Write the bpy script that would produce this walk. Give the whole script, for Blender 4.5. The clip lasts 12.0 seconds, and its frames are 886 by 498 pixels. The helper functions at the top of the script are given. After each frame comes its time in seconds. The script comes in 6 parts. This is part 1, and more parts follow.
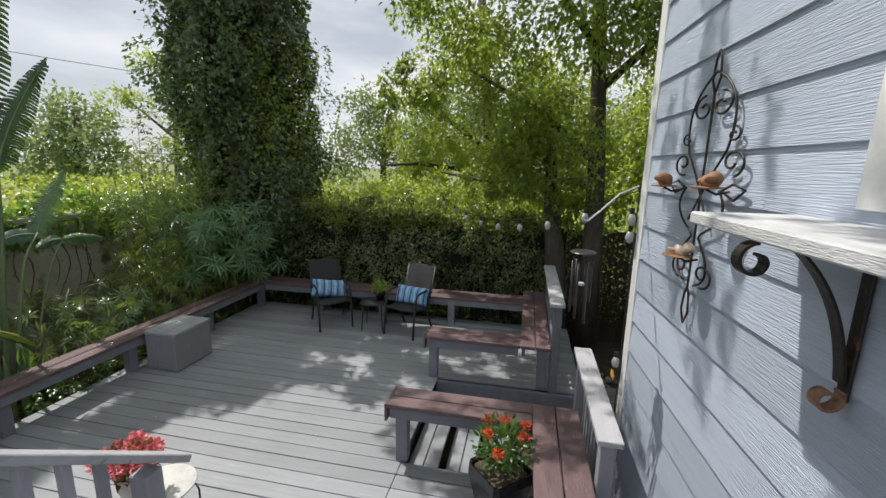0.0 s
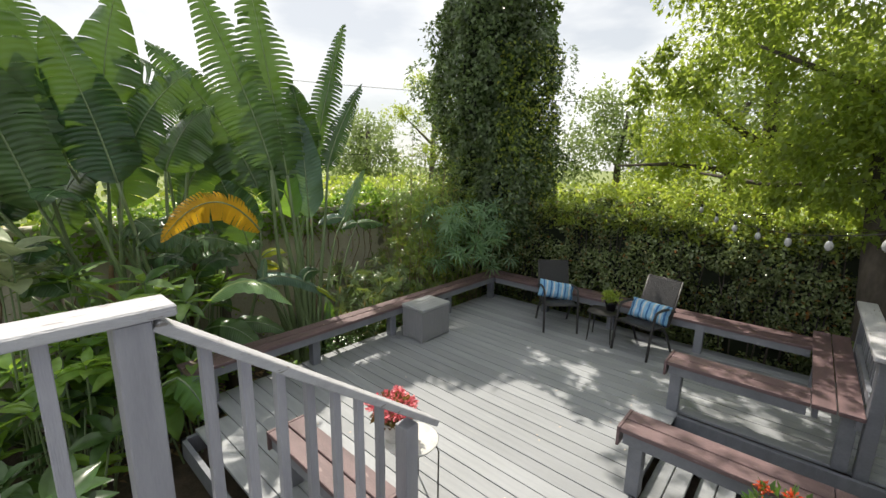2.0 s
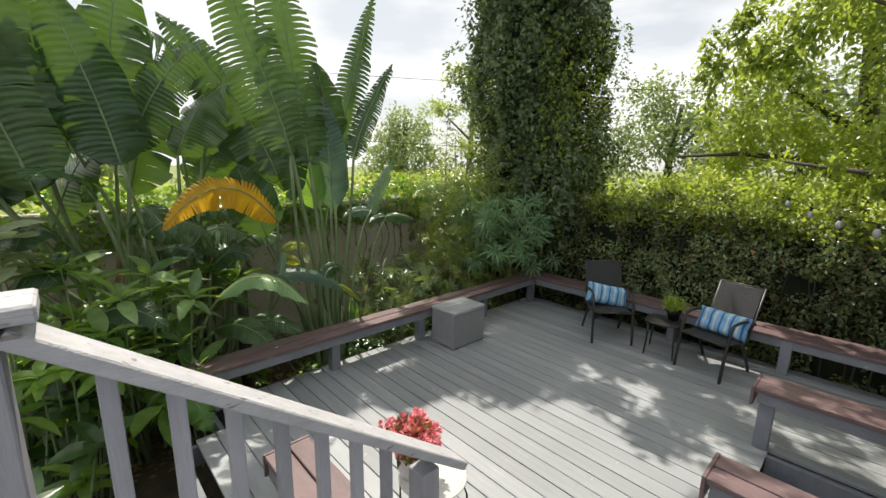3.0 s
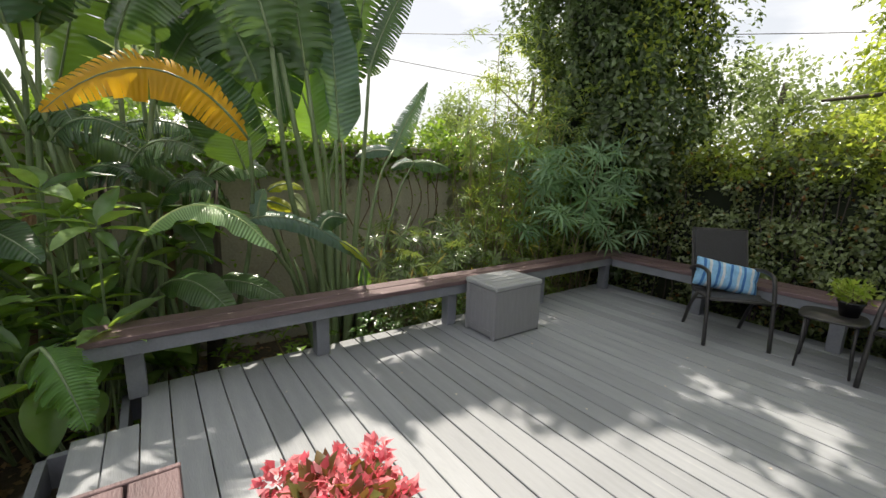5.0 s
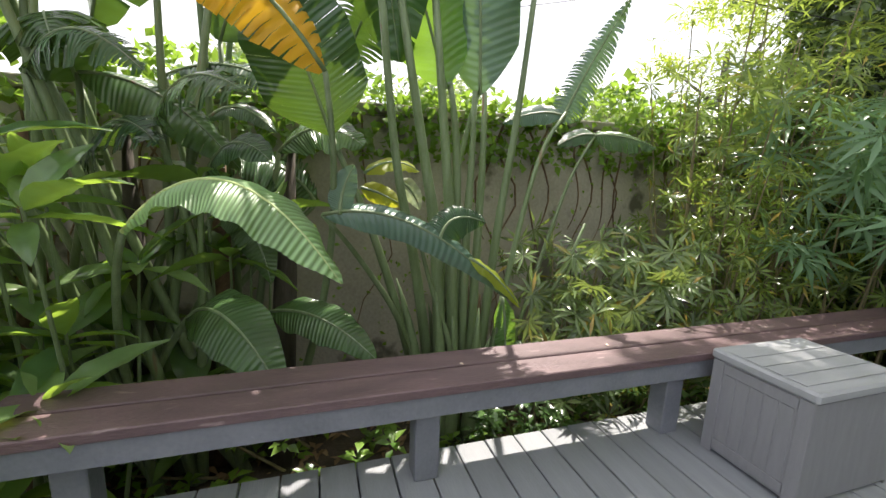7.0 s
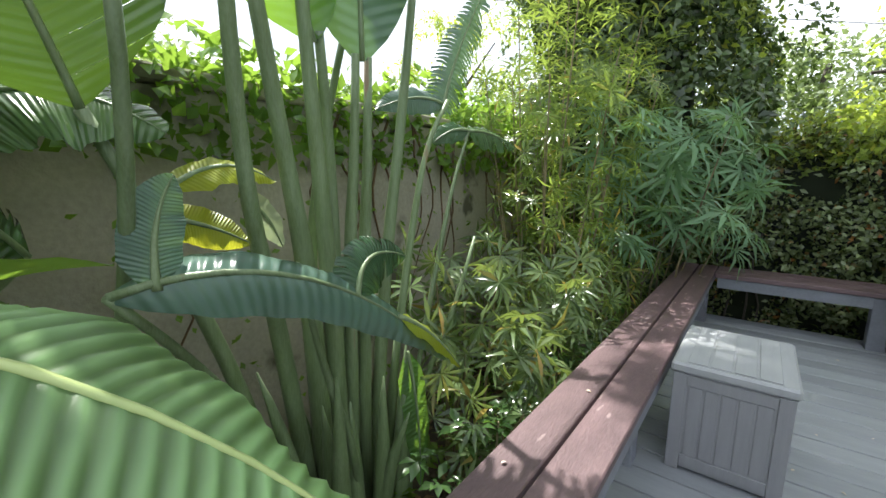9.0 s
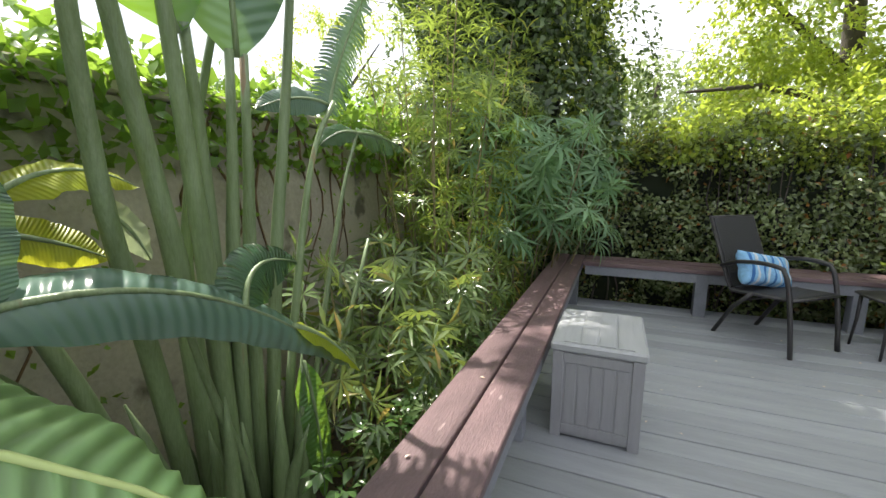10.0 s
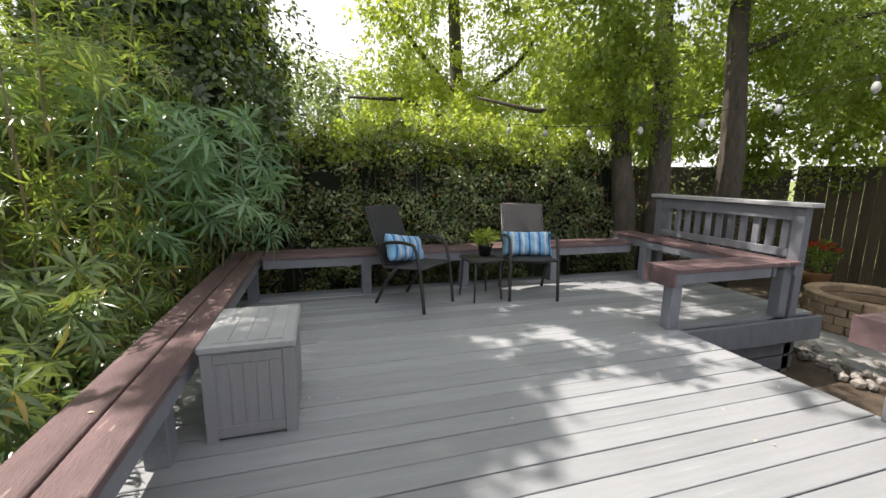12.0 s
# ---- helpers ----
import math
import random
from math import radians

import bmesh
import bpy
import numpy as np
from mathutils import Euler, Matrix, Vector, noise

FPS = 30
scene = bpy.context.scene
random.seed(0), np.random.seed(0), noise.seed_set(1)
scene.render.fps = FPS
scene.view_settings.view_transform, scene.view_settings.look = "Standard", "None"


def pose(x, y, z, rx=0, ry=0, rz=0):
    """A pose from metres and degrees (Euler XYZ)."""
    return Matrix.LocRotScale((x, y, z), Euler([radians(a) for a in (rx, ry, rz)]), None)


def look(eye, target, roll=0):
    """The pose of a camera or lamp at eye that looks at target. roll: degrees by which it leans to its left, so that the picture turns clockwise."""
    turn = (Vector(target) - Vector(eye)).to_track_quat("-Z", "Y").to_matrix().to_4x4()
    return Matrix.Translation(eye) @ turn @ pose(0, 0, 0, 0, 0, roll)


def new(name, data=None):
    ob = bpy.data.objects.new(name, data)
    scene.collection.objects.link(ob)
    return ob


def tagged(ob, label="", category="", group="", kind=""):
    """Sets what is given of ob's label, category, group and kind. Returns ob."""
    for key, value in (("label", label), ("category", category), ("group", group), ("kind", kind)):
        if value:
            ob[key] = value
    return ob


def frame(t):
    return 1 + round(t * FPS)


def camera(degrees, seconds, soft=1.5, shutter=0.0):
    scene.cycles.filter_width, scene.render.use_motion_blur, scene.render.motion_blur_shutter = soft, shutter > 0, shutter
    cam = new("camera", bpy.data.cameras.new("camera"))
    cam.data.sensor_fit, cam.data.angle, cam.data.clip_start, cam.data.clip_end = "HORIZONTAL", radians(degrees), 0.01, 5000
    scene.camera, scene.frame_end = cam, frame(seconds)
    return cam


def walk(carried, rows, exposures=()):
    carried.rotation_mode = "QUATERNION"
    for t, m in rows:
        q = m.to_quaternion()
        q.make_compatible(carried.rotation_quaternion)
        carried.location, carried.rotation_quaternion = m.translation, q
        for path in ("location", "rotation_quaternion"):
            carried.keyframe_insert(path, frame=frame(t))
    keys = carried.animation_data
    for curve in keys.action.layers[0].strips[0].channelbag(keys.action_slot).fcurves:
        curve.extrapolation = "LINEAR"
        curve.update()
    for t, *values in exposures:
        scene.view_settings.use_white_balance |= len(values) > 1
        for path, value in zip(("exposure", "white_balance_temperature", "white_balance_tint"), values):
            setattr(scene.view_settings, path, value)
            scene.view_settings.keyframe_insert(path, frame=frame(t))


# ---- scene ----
cam = camera(94.3, 12.0)

PATH = [
    (0, (4.57, 2.04, 2.449), (4.184, 3.963, 2.056), 1.2),
    (0.5, (4.444, 2.019, 2.436), (3.768, 3.861, 2.046), 1.3),
    (1, (4.389, 1.967, 2.441), (3.438, 3.683, 2.051), 1.2),
    (1.5, (4.371, 1.969, 2.425), (3.207, 3.547, 2.031), 1.1),
    (2, (4.357, 2.031, 2.407), (3.055, 3.495, 2.008), 0.9),
    (2.5, (4.214, 2.224, 2.341), (2.826, 3.607, 1.941), 0.7),
    (4.5, (3.296, 3.255, 1.692), (1.781, 4.503, 1.306), 1.7),
    (5, (3.09, 3.504, 1.45), (1.491, 4.642, 1.064), 1.6),
    (5.5, (2.793, 3.777, 1.266), (1.079, 4.733, 0.885), 1.5),
    (6, (2.412, 3.959, 1.204), (0.602, 4.728, 0.842), 1.9),
    (6.5, (1.981, 4.102, 1.216), (0.094, 4.653, 0.847), 1.9),
    (8.5, (0.578, 3.936, 1.226), (-0.942, 5.191, 0.886), 1.3),
    (9, (0.476, 3.907, 1.237), (-0.727, 5.468, 0.897), 0.4),
    (9.5, (0.47, 3.887, 1.24), (-0.477, 5.616, 0.906), 0.1),
    (10, (0.495, 3.882, 1.245), (-0.27, 5.699, 0.91), -0.0),
    (10.5, (0.55, 3.885, 1.253), (-0.026, 5.77, 0.912), 0.0),
    (11, (0.642, 3.868, 1.272), (0.342, 5.813, 0.916), 0.3),
    (11.5, (0.737, 3.833, 1.263), (0.82, 5.799, 0.907), 0.4),
    (12, (0.811, 3.83, 1.253), (1.374, 5.716, 0.899), 0.7),
]
walk(cam, [(t, look(eye, to, roll)) for t, eye, to, roll in PATH], [(0, -0.22, 6500, 10), (1, 0.1, 6800, 9), (2.7, 0.25, 7000, 9), (5.5, 0.50, 7100, 12), (6.5, 0.95, 7000, 14), (8.5, 0.95, 6200, 8), (9.5, 1.0, 6500, 9), (10.5, 0.95, 6800, 12), (12, 0.68, 6900, 14)])

# world, sun
SUN = Vector((-0.5, 0.25, 1.0)).normalized()
world = bpy.data.worlds.new("sky")
scene.world = world
world.use_nodes = True
wn, wl = world.node_tree.nodes, world.node_tree.links
wn.clear()
w_out, w_bg = wn.new("ShaderNodeOutputWorld"), wn.new("ShaderNodeBackground")
w_sky, w_mix, w_noise, w_ramp = wn.new("ShaderNodeTexSky"), wn.new("ShaderNodeMix"), wn.new("ShaderNodeTexNoise"), wn.new("ShaderNodeValToRGB")
w_co, w_map = wn.new("ShaderNodeTexCoord"), wn.new("ShaderNodeMapping")
w_sky.sky_type, w_sky.sun_disc = "NISHITA", False
w_sky.sun_elevation, w_sky.sun_rotation = math.asin(SUN.z), math.atan2(SUN.x, SUN.y)
w_sky.dust_density, w_sky.air_density = 2.0, 1.0
w_mix.data_type = "RGBA"
w_mix.inputs["B"].default_value = (12.2, 12.6, 13.2, 1)
w_noise.inputs["Scale"].default_value, w_noise.inputs["Detail"].default_value = 2.2, 7
w_map.inputs["Scale"].default_value = (1, 1, 3)
w_ramp.color_ramp.elements[0].position, w_ramp.color_ramp.elements[1].position = 0.38, 0.6
w_ramp.color_ramp.elements[0].color = (0.45, 0.45, 0.45, 1)
wl.new(w_co.outputs["Generated"], w_map.inputs["Vector"])
wl.new(w_map.outputs["Vector"], w_noise.inputs["Vector"])
wl.new(w_noise.outputs["Fac"], w_ramp.inputs["Fac"])
wl.new(w_ramp.outputs["Color"], w_mix.inputs["Factor"])
wl.new(w_sky.outputs["Color"], w_mix.inputs["A"])
wl.new(w_mix.outputs["Result"], w_bg.inputs["Color"])
wl.new(w_bg.outputs["Background"], w_out.inputs["Surface"])
w_bg.inputs["Strength"].default_value = 0.085

sun = new("sun", bpy.data.lights.new("sun", "SUN"))
sun.data.energy, sun.data.angle, sun.data.color = 5.0, radians(0.6), (1.0, 0.95, 0.87)
sun.matrix_world = look(SUN * 30, (0, 0, 0))


# materials
def material(name, base, rough=0.6, dark=None, scale=8.0, stretch=(1, 1, 1), bump=0.1, metal=0.0, fine=60.0, wear=None, per="", spec=0.5, trans=0.0, glow=None):
    m = bpy.data.materials.new(name)
    m.use_nodes = True
    nt, n, l = m.node_tree, m.node_tree.nodes, m.node_tree.links
    p = n["Principled BSDF"]
    p.inputs["Roughness"].default_value, p.inputs["Metallic"].default_value = rough, metal
    p.inputs["Specular IOR Level"].default_value = spec
    co, mp = n.new("ShaderNodeTexCoord"), n.new("ShaderNodeMapping")
    mp.inputs["Scale"].default_value = stretch
    l.new(co.outputs["Object"], mp.inputs["Vector"])
    big, small = n.new("ShaderNodeTexNoise"), n.new("ShaderNodeTexNoise")
    big.inputs["Scale"].default_value, small.inputs["Scale"].default_value = scale, fine
    big.inputs["Detail"].default_value = small.inputs["Detail"].default_value = 5
    l.new(mp.outputs["Vector"], big.inputs["Vector"])
    l.new(mp.outputs["Vector"], small.inputs["Vector"])
    mix = n.new("ShaderNodeMix")
    mix.data_type = "RGBA"
    mix.inputs["A"].default_value = (*(dark or [c * 0.7 for c in base]), 1)
    mix.inputs["B"].default_value = (*base, 1)
    ramp = n.new("ShaderNodeValToRGB")
    ramp.color_ramp.elements[0].position, ramp.color_ramp.elements[1].position = 0.32, 0.62
    add = n.new("ShaderNodeMath")
    add.operation = "MULTIPLY_ADD"
    add.inputs[1].default_value = 0.35
    l.new(small.outputs["Fac"], add.inputs[0])
    half = n.new("ShaderNodeMath")
    half.operation = "MULTIPLY"
    half.inputs[1].default_value = 0.65
    l.new(big.outputs["Fac"], half.inputs[0])
    l.new(half.outputs[0], add.inputs[2])
    l.new(add.outputs[0], ramp.inputs["Fac"])
    l.new(ramp.outputs["Color"], mix.inputs["Factor"])
    color = mix.outputs["Result"]
    if wear:
        spots, worn = n.new("ShaderNodeTexNoise"), n.new("ShaderNodeMix")
        spots.inputs["Scale"].default_value, spots.inputs["Detail"].default_value = wear[1], 6
        l.new(mp.outputs["Vector"], spots.inputs["Vector"])
        cut = n.new("ShaderNodeValToRGB")
        cut.color_ramp.elements[0].position, cut.color_ramp.elements[1].position = wear[2], wear[2] + 0.06
        l.new(spots.outputs["Fac"], cut.inputs["Fac"])
        worn.data_type = "RGBA"
        worn.inputs["B"].default_value = (*wear[0], 1)
        l.new(cut.outputs["Color"], worn.inputs["Factor"])
        l.new(color, worn.inputs["A"])
        color = worn.outputs["Result"]
    if per:
        src = n.new("ShaderNodeObjectInfo").outputs["Random"] if per == "object" else n.new("ShaderNodeNewGeometry").outputs["Random Per Island"]
        hsv, rng = n.new("ShaderNodeHueSaturation"), n.new("ShaderNodeMapRange")
        rng.inputs["To Min"].default_value, rng.inputs["To Max"].default_value = 0.85, 1.15
        l.new(src, rng.inputs["Value"])
        l.new(rng.outputs["Result"], hsv.inputs["Value"])
        l.new(color, hsv.inputs["Color"])
        color = hsv.outputs["Color"]
    l.new(color, p.inputs["Base Color"])
    if bump:
        b = n.new("ShaderNodeBump")
        b.inputs["Strength"].default_value, b.inputs["Distance"].default_value = bump, 0.01
        l.new(small.outputs["Fac"], b.inputs["Height"])
        l.new(b.outputs["Normal"], p.inputs["Normal"])
    if glow:
        p.inputs["Emission Color"].default_value, p.inputs["Emission Strength"].default_value = (*glow[0], 1), glow[1]
    return m


def leafy(name, dark, light, through_color, amount=0.4, rough=0.4, per="island", old=None, veins=0.0, lines=0.0):
    """Foliage: reflects green and lets yellow-green light through."""
    m = bpy.data.materials.new(name)
    m.use_nodes = True
    n, l = m.node_tree.nodes, m.node_tree.links
    p, out = n["Principled BSDF"], n["Material Output"]
    p.inputs["Roughness"].default_value = rough
    src = n.new("ShaderNodeObjectInfo").outputs["Random"] if per == "object" else n.new("ShaderNodeNewGeometry").outputs["Random Per Island"]
    ramp = n.new("ShaderNodeValToRGB")
    e = ramp.color_ramp.elements
    e[0].color, e[1].color = (*dark, 1), (*light, 1)
    e[1].position = 0.93 if old else 1.0
    if old:
        e.new(0.97).color = (*old, 1)
    l.new(src, ramp.inputs["Fac"])
    co, noi, mul = n.new("ShaderNodeTexCoord"), n.new("ShaderNodeTexNoise"), n.new("ShaderNodeHueSaturation")
    noi.inputs["Scale"].default_value = 4 if per == "object" else 1.5
    rng = n.new("ShaderNodeMapRange")
    rng.inputs["From Min"].default_value, rng.inputs["From Max"].default_value = 0.3, 0.7
    rng.inputs["To Min"].default_value, rng.inputs["To Max"].default_value = 0.7, 1.3
    l.new(co.outputs["Object"], noi.inputs["Vector"])
    l.new(noi.outputs["Fac"], rng.inputs["Value"])
    l.new(rng.outputs["Result"], mul.inputs["Value"])
    l.new(ramp.outputs["Color"], mul.inputs["Color"])
    l.new(mul.outputs["Color"], p.inputs["Base Color"])
    if veins:
        uv, wave, b = n.new("ShaderNodeUVMap"), n.new("ShaderNodeTexWave"), n.new("ShaderNodeBump")
        wave.inputs["Scale"].default_value, wave.inputs["Distortion"].default_value = veins, 0.4
        b.inputs["Strength"].default_value, b.inputs["Distance"].default_value = 0.55, 0.006
        l.new(uv.outputs["UV"], wave.inputs["Vector"])
        l.new(wave.outputs["Fac"], b.inputs["Height"])
        l.new(b.outputs["Normal"], p.inputs["Normal"])
    if lines:
        uv, wave, shade = n.new("ShaderNodeUVMap"), n.new("ShaderNodeTexWave"), n.new("ShaderNodeMapRange")
        wave.inputs["Scale"].default_value = lines
        shade.inputs["To Min"].default_value, shade.inputs["To Max"].default_value = 1.5, 0.68
        pale = n.new("ShaderNodeVectorMath")
        pale.operation = "SCALE"
        l.new(uv.outputs["UV"], wave.inputs["Vector"])
        l.new(wave.outputs["Fac"], shade.inputs["Value"])
        l.new(mul.outputs["Color"], pale.inputs[0])
        l.new(shade.outputs["Result"], pale.inputs["Scale"])
        l.new(pale.outputs["Vector"], p.inputs["Base Color"])
    tr, mix = n.new("ShaderNodeBsdfTranslucent"), n.new("ShaderNodeMixShader")
    tr.inputs["Color"].default_value = (*through_color, 1)
    mix.inputs["Fac"].default_value = amount
    l.new(p.outputs["BSDF"], mix.inputs[1])
    l.new(tr.outputs["BSDF"], mix.inputs[2])
    l.new(mix.outputs["Shader"], out.inputs["Surface"])
    return m


GREY = material("grey_deck_paint", (0.30, 0.315, 0.34), 0.55, dark=(0.24, 0.255, 0.275), scale=3, stretch=(0.6, 6, 6), fine=30, bump=0.25, per="object", wear=((0.42, 0.43, 0.43), 6, 0.70))
GREYV = material("grey_rail_paint", (0.36, 0.36, 0.40), 0.6, dark=(0.29, 0.29, 0.33), scale=3, stretch=(6, 6, 0.7), fine=30, bump=0.2, per="object")
GREYD = material("dark_slate_paint", (0.17, 0.18, 0.21), 0.6, dark=(0.12, 0.13, 0.155), scale=4, stretch=(3, 3, 1), fine=40, bump=0.2, per="object")
BENCHG = material("slate_grey_bench_paint", (0.21, 0.22, 0.255), 0.55, dark=(0.155, 0.165, 0.195), scale=3, stretch=(2, 2, 2), fine=30, bump=0.2, per="object", wear=((0.32, 0.33, 0.35), 7, 0.70))
CAP = material("weathered_grey_cap", (0.46, 0.46, 0.49), 0.7, dark=(0.36, 0.36, 0.39), scale=4, stretch=(5, 1, 5), fine=40, bump=0.5, wear=((0.22, 0.20, 0.19), 9, 0.63))
BROWN = material("red_brown_stain", (0.165, 0.106, 0.112), 0.5, dark=(0.095, 0.062, 0.067), scale=3, stretch=(4, 1, 4), fine=40, bump=0.4, per="object", wear=((0.26, 0.19, 0.19), 7, 0.66))
BROWNX = material("red_brown_stain_cross", (0.165, 0.106, 0.112), 0.5, dark=(0.095, 0.062, 0.067), scale=3, stretch=(1, 4, 4), fine=40, bump=0.4, per="object", wear=((0.26, 0.19, 0.19), 7, 0.66))
SIDING = material("blue_grey_siding", (0.43, 0.485, 0.585), 0.55, dark=(0.38, 0.435, 0.53), scale=2.5, stretch=(1, 0.5, 14), fine=16, bump=0.8, per="object")
WHITE = material("white_trim_paint", (0.80, 0.80, 0.79), 0.5, dark=(0.68, 0.68, 0.67), scale=5, bump=0.1)
SHELFW = material("weathered_white_board", (0.62, 0.63, 0.64), 0.65, dark=(0.42, 0.42, 0.42), scale=5, stretch=(5, 0.8, 5), fine=50, bump=0.5, wear=((0.3, 0.29, 0.27), 10, 0.66))
IRON = material("black_wrought_iron", (0.035, 0.03, 0.028), 0.45, scale=20, metal=0.4, bump=0.3, wear=((0.16, 0.07, 0.035), 14, 0.62))
RUSTY = material("rusted_iron", (0.32, 0.17, 0.11), 0.8, dark=(0.12, 0.07, 0.05), scale=30, bump=0.5)
DARKM = material("dark_bronze_metal", (0.05, 0.048, 0.05), 0.4, scale=20, metal=0.3, bump=0.05)
SLING = material("black_woven_resin", (0.032, 0.032, 0.038), 0.55, dark=(0.025, 0.025, 0.028), scale=90, stretch=(1, 1, 1), fine=220, bump=0.8)
PLAS = material("grey_resin_box", (0.27, 0.27, 0.29), 0.6, dark=(0.23, 0.23, 0.25), scale=5, stretch=(8, 8, 1), fine=60, bump=0.25)
PLASL = material("pale_resin_lid", (0.37, 0.38, 0.40), 0.55, dark=(0.32, 0.33, 0.35), scale=5, stretch=(8, 1, 8), fine=60, bump=0.25)
STUCCO = material("stained_stucco", (0.49, 0.45, 0.38), 0.9, dark=(0.33, 0.30, 0.25), scale=1.6, fine=40, bump=0.5, wear=((0.14, 0.13, 0.10), 2.2, 0.60))
SOIL = material("leaf_litter_soil", (0.10, 0.075, 0.055), 0.95, dark=(0.04, 0.03, 0.022), scale=6, fine=50, bump=1.0)
LAWN = material("dry_grass", (0.20, 0.24, 0.07), 0.95, dark=(0.11, 0.14, 0.045), scale=3, fine=50, bump=0.6)
PAVING = material("grey_patio", (0.27, 0.27, 0.27), 0.85, dark=(0.2, 0.2, 0.2), scale=4, fine=50, bump=0.3)
FENCE = material("old_brown_fence", (0.095, 0.075, 0.045), 0.85, dark=(0.05, 0.04, 0.028), scale=4, stretch=(8, 8, 0.6), fine=30, bump=0.7, per="object")
BARK = material("dark_bark", (0.10, 0.085, 0.07), 0.95, dark=(0.045, 0.038, 0.03), scale=10, stretch=(1, 1, 0.3), fine=30, bump=1.2)
STALK = material("green_petiole", (0.21, 0.28, 0.15), 0.38, dark=(0.12, 0.17, 0.07), scale=5, stretch=(5, 5, 0.6), fine=40, bump=0.2, per="object", wear=((0.22, 0.16, 0.09), 5, 0.68))
CANE = material("tan_cane", (0.25, 0.20, 0.10), 0.6, dark=(0.12, 0.11, 0.05), scale=12, bump=0.2)
DRY = material("dry_sheath", (0.22, 0.14, 0.08), 0.9, dark=(0.09, 0.055, 0.03), scale=9, bump=0.6)
STONE = material("firepit_block", (0.42, 0.31, 0.22), 0.9, dark=(0.26, 0.19, 0.14), scale=7, fine=40, bump=0.7, per="object")
PEBBLE = material("river_pebble", (0.30, 0.28, 0.26), 0.7, dark=(0.16, 0.15, 0.14), scale=10, bump=0.3, per="island")
POTB = material("black_glazed_pot", (0.012, 0.012, 0.014), 0.25, scale=8, bump=0.05)
POTW = material("white_glazed_pot", (0.74, 0.73, 0.71), 0.3, scale=8, bump=0.05)
RED = leafy("red_petals", (0.55, 0.05, 0.02), (0.75, 0.12, 0.04), (0.7, 0.1, 0.03), 0.3)
PINK = leafy("pink_petals", (0.66, 0.08, 0.13), (0.85, 0.36, 0.38), (0.8, 0.2, 0.25), 0.3)
SHELL = material("pale_shell", (0.68, 0.60, 0.52), 0.4, dark=(0.5, 0.33, 0.2), scale=20, bump=0.2)
TERRA = material("terracotta_dish", (0.34, 0.18, 0.09), 0.7, dark=(0.25, 0.12, 0.05), scale=20, bump=0.3)
CLOTHB = material("light_blue_cloth", (0.26, 0.52, 0.80), 0.9, scale=40, fine=300, bump=0.3)
CLOTHD = material("deep_blue_stripe", (0.045, 0.17, 0.45), 0.9, scale=40, fine=300, bump=0.3)
CLOTHW = material("white_stripe", (0.66, 0.70, 0.74), 0.9, scale=40, fine=300, bump=0.3)
GLASSY = material("frosted_bulb_glass", (0.40, 0.41, 0.41), 0.15, scale=5, bump=0.0, spec=0.7)
WINDOW = material("dark_window_glass", (0.03, 0.035, 0.04), 0.05, scale=5, bump=0.0, spec=0.8)
CABLE = material("black_cable", (0.015, 0.015, 0.015), 0.6, scale=5, bump=0.0)
STEEL = material("brushed_chime_metal", (0.11, 0.105, 0.10), 0.4, scale=20, metal=1.0, bump=0.0)

L_IVY = leafy("ivy_leaves", (0.008, 0.022, 0.010), (0.20, 0.27, 0.14), (0.24, 0.38, 0.06), 0.22, 0.2)
L_HEDGE = leafy("jasmine_leaves", (0.008, 0.022, 0.008), (0.25, 0.31, 0.15), (0.38, 0.48, 0.07), 0.20, 0.16, old=(0.22, 0.08, 0.03))
L_TREE = leafy("tree_leaves", (0.02, 0.05, 0.015), (0.20, 0.27, 0.06), (0.50, 0.62, 0.10), 0.5, 0.3)
# paler yellow-green; on hedge and ivy its colour stands in for sunlight
L_LIGHT = leafy("sun_tinted_leaves", (0.06, 0.12, 0.02), (0.30, 0.38, 0.07), (0.55, 0.66, 0.09), 0.5, 0.35, old=(0.35, 0.25, 0.05))
# paler, greyer leaves: distance haze put into the colour
L_FAR = leafy("haze_paled_far_leaves", (0.10, 0.15, 0.06), (0.20, 0.25, 0.12), (0.35, 0.45, 0.15), 0.45, 0.6)
L_BAMBOO = leafy("lady_palm_leaves", (0.015, 0.04, 0.012), (0.20, 0.28, 0.12), (0.38, 0.50, 0.10), 0.26, 0.18, old=(0.35, 0.24, 0.05))
L_SHOOT = leafy("bamboo_leaves", (0.02, 0.055, 0.018), (0.22, 0.31, 0.08), (0.46, 0.60, 0.10), 0.36, 0.25, old=(0.40, 0.26, 0.05))
L_FINGER = leafy("fan_leaves", (0.05, 0.12, 0.06), (0.20, 0.34, 0.19), (0.3, 0.5, 0.14), 0.35, 0.35)
L_BIG = leafy("banana_leaf", (0.03, 0.072, 0.035), (0.075, 0.14, 0.05), (0.20, 0.36, 0.04), 0.17, 0.2, per="object", veins=4.5)
L_SMOOTH = leafy("smooth_paddle_leaf", (0.07, 0.17, 0.05), (0.11, 0.23, 0.07), (0.35, 0.62, 0.06), 0.4, 0.25, per="object", veins=4.5)
L_NEAR = leafy("broad_leaf", (0.20, 0.33, 0.15), (0.25, 0.39, 0.18), (0.38, 0.62, 0.07), 0.30, 0.3, per="object", lines=7.3)
L_GREYLEAF = leafy("blue_grey_leaf", (0.07, 0.13, 0.10), (0.11, 0.18, 0.14), (0.2, 0.36, 0.08), 0.2, 0.25, per="object", veins=4.5)
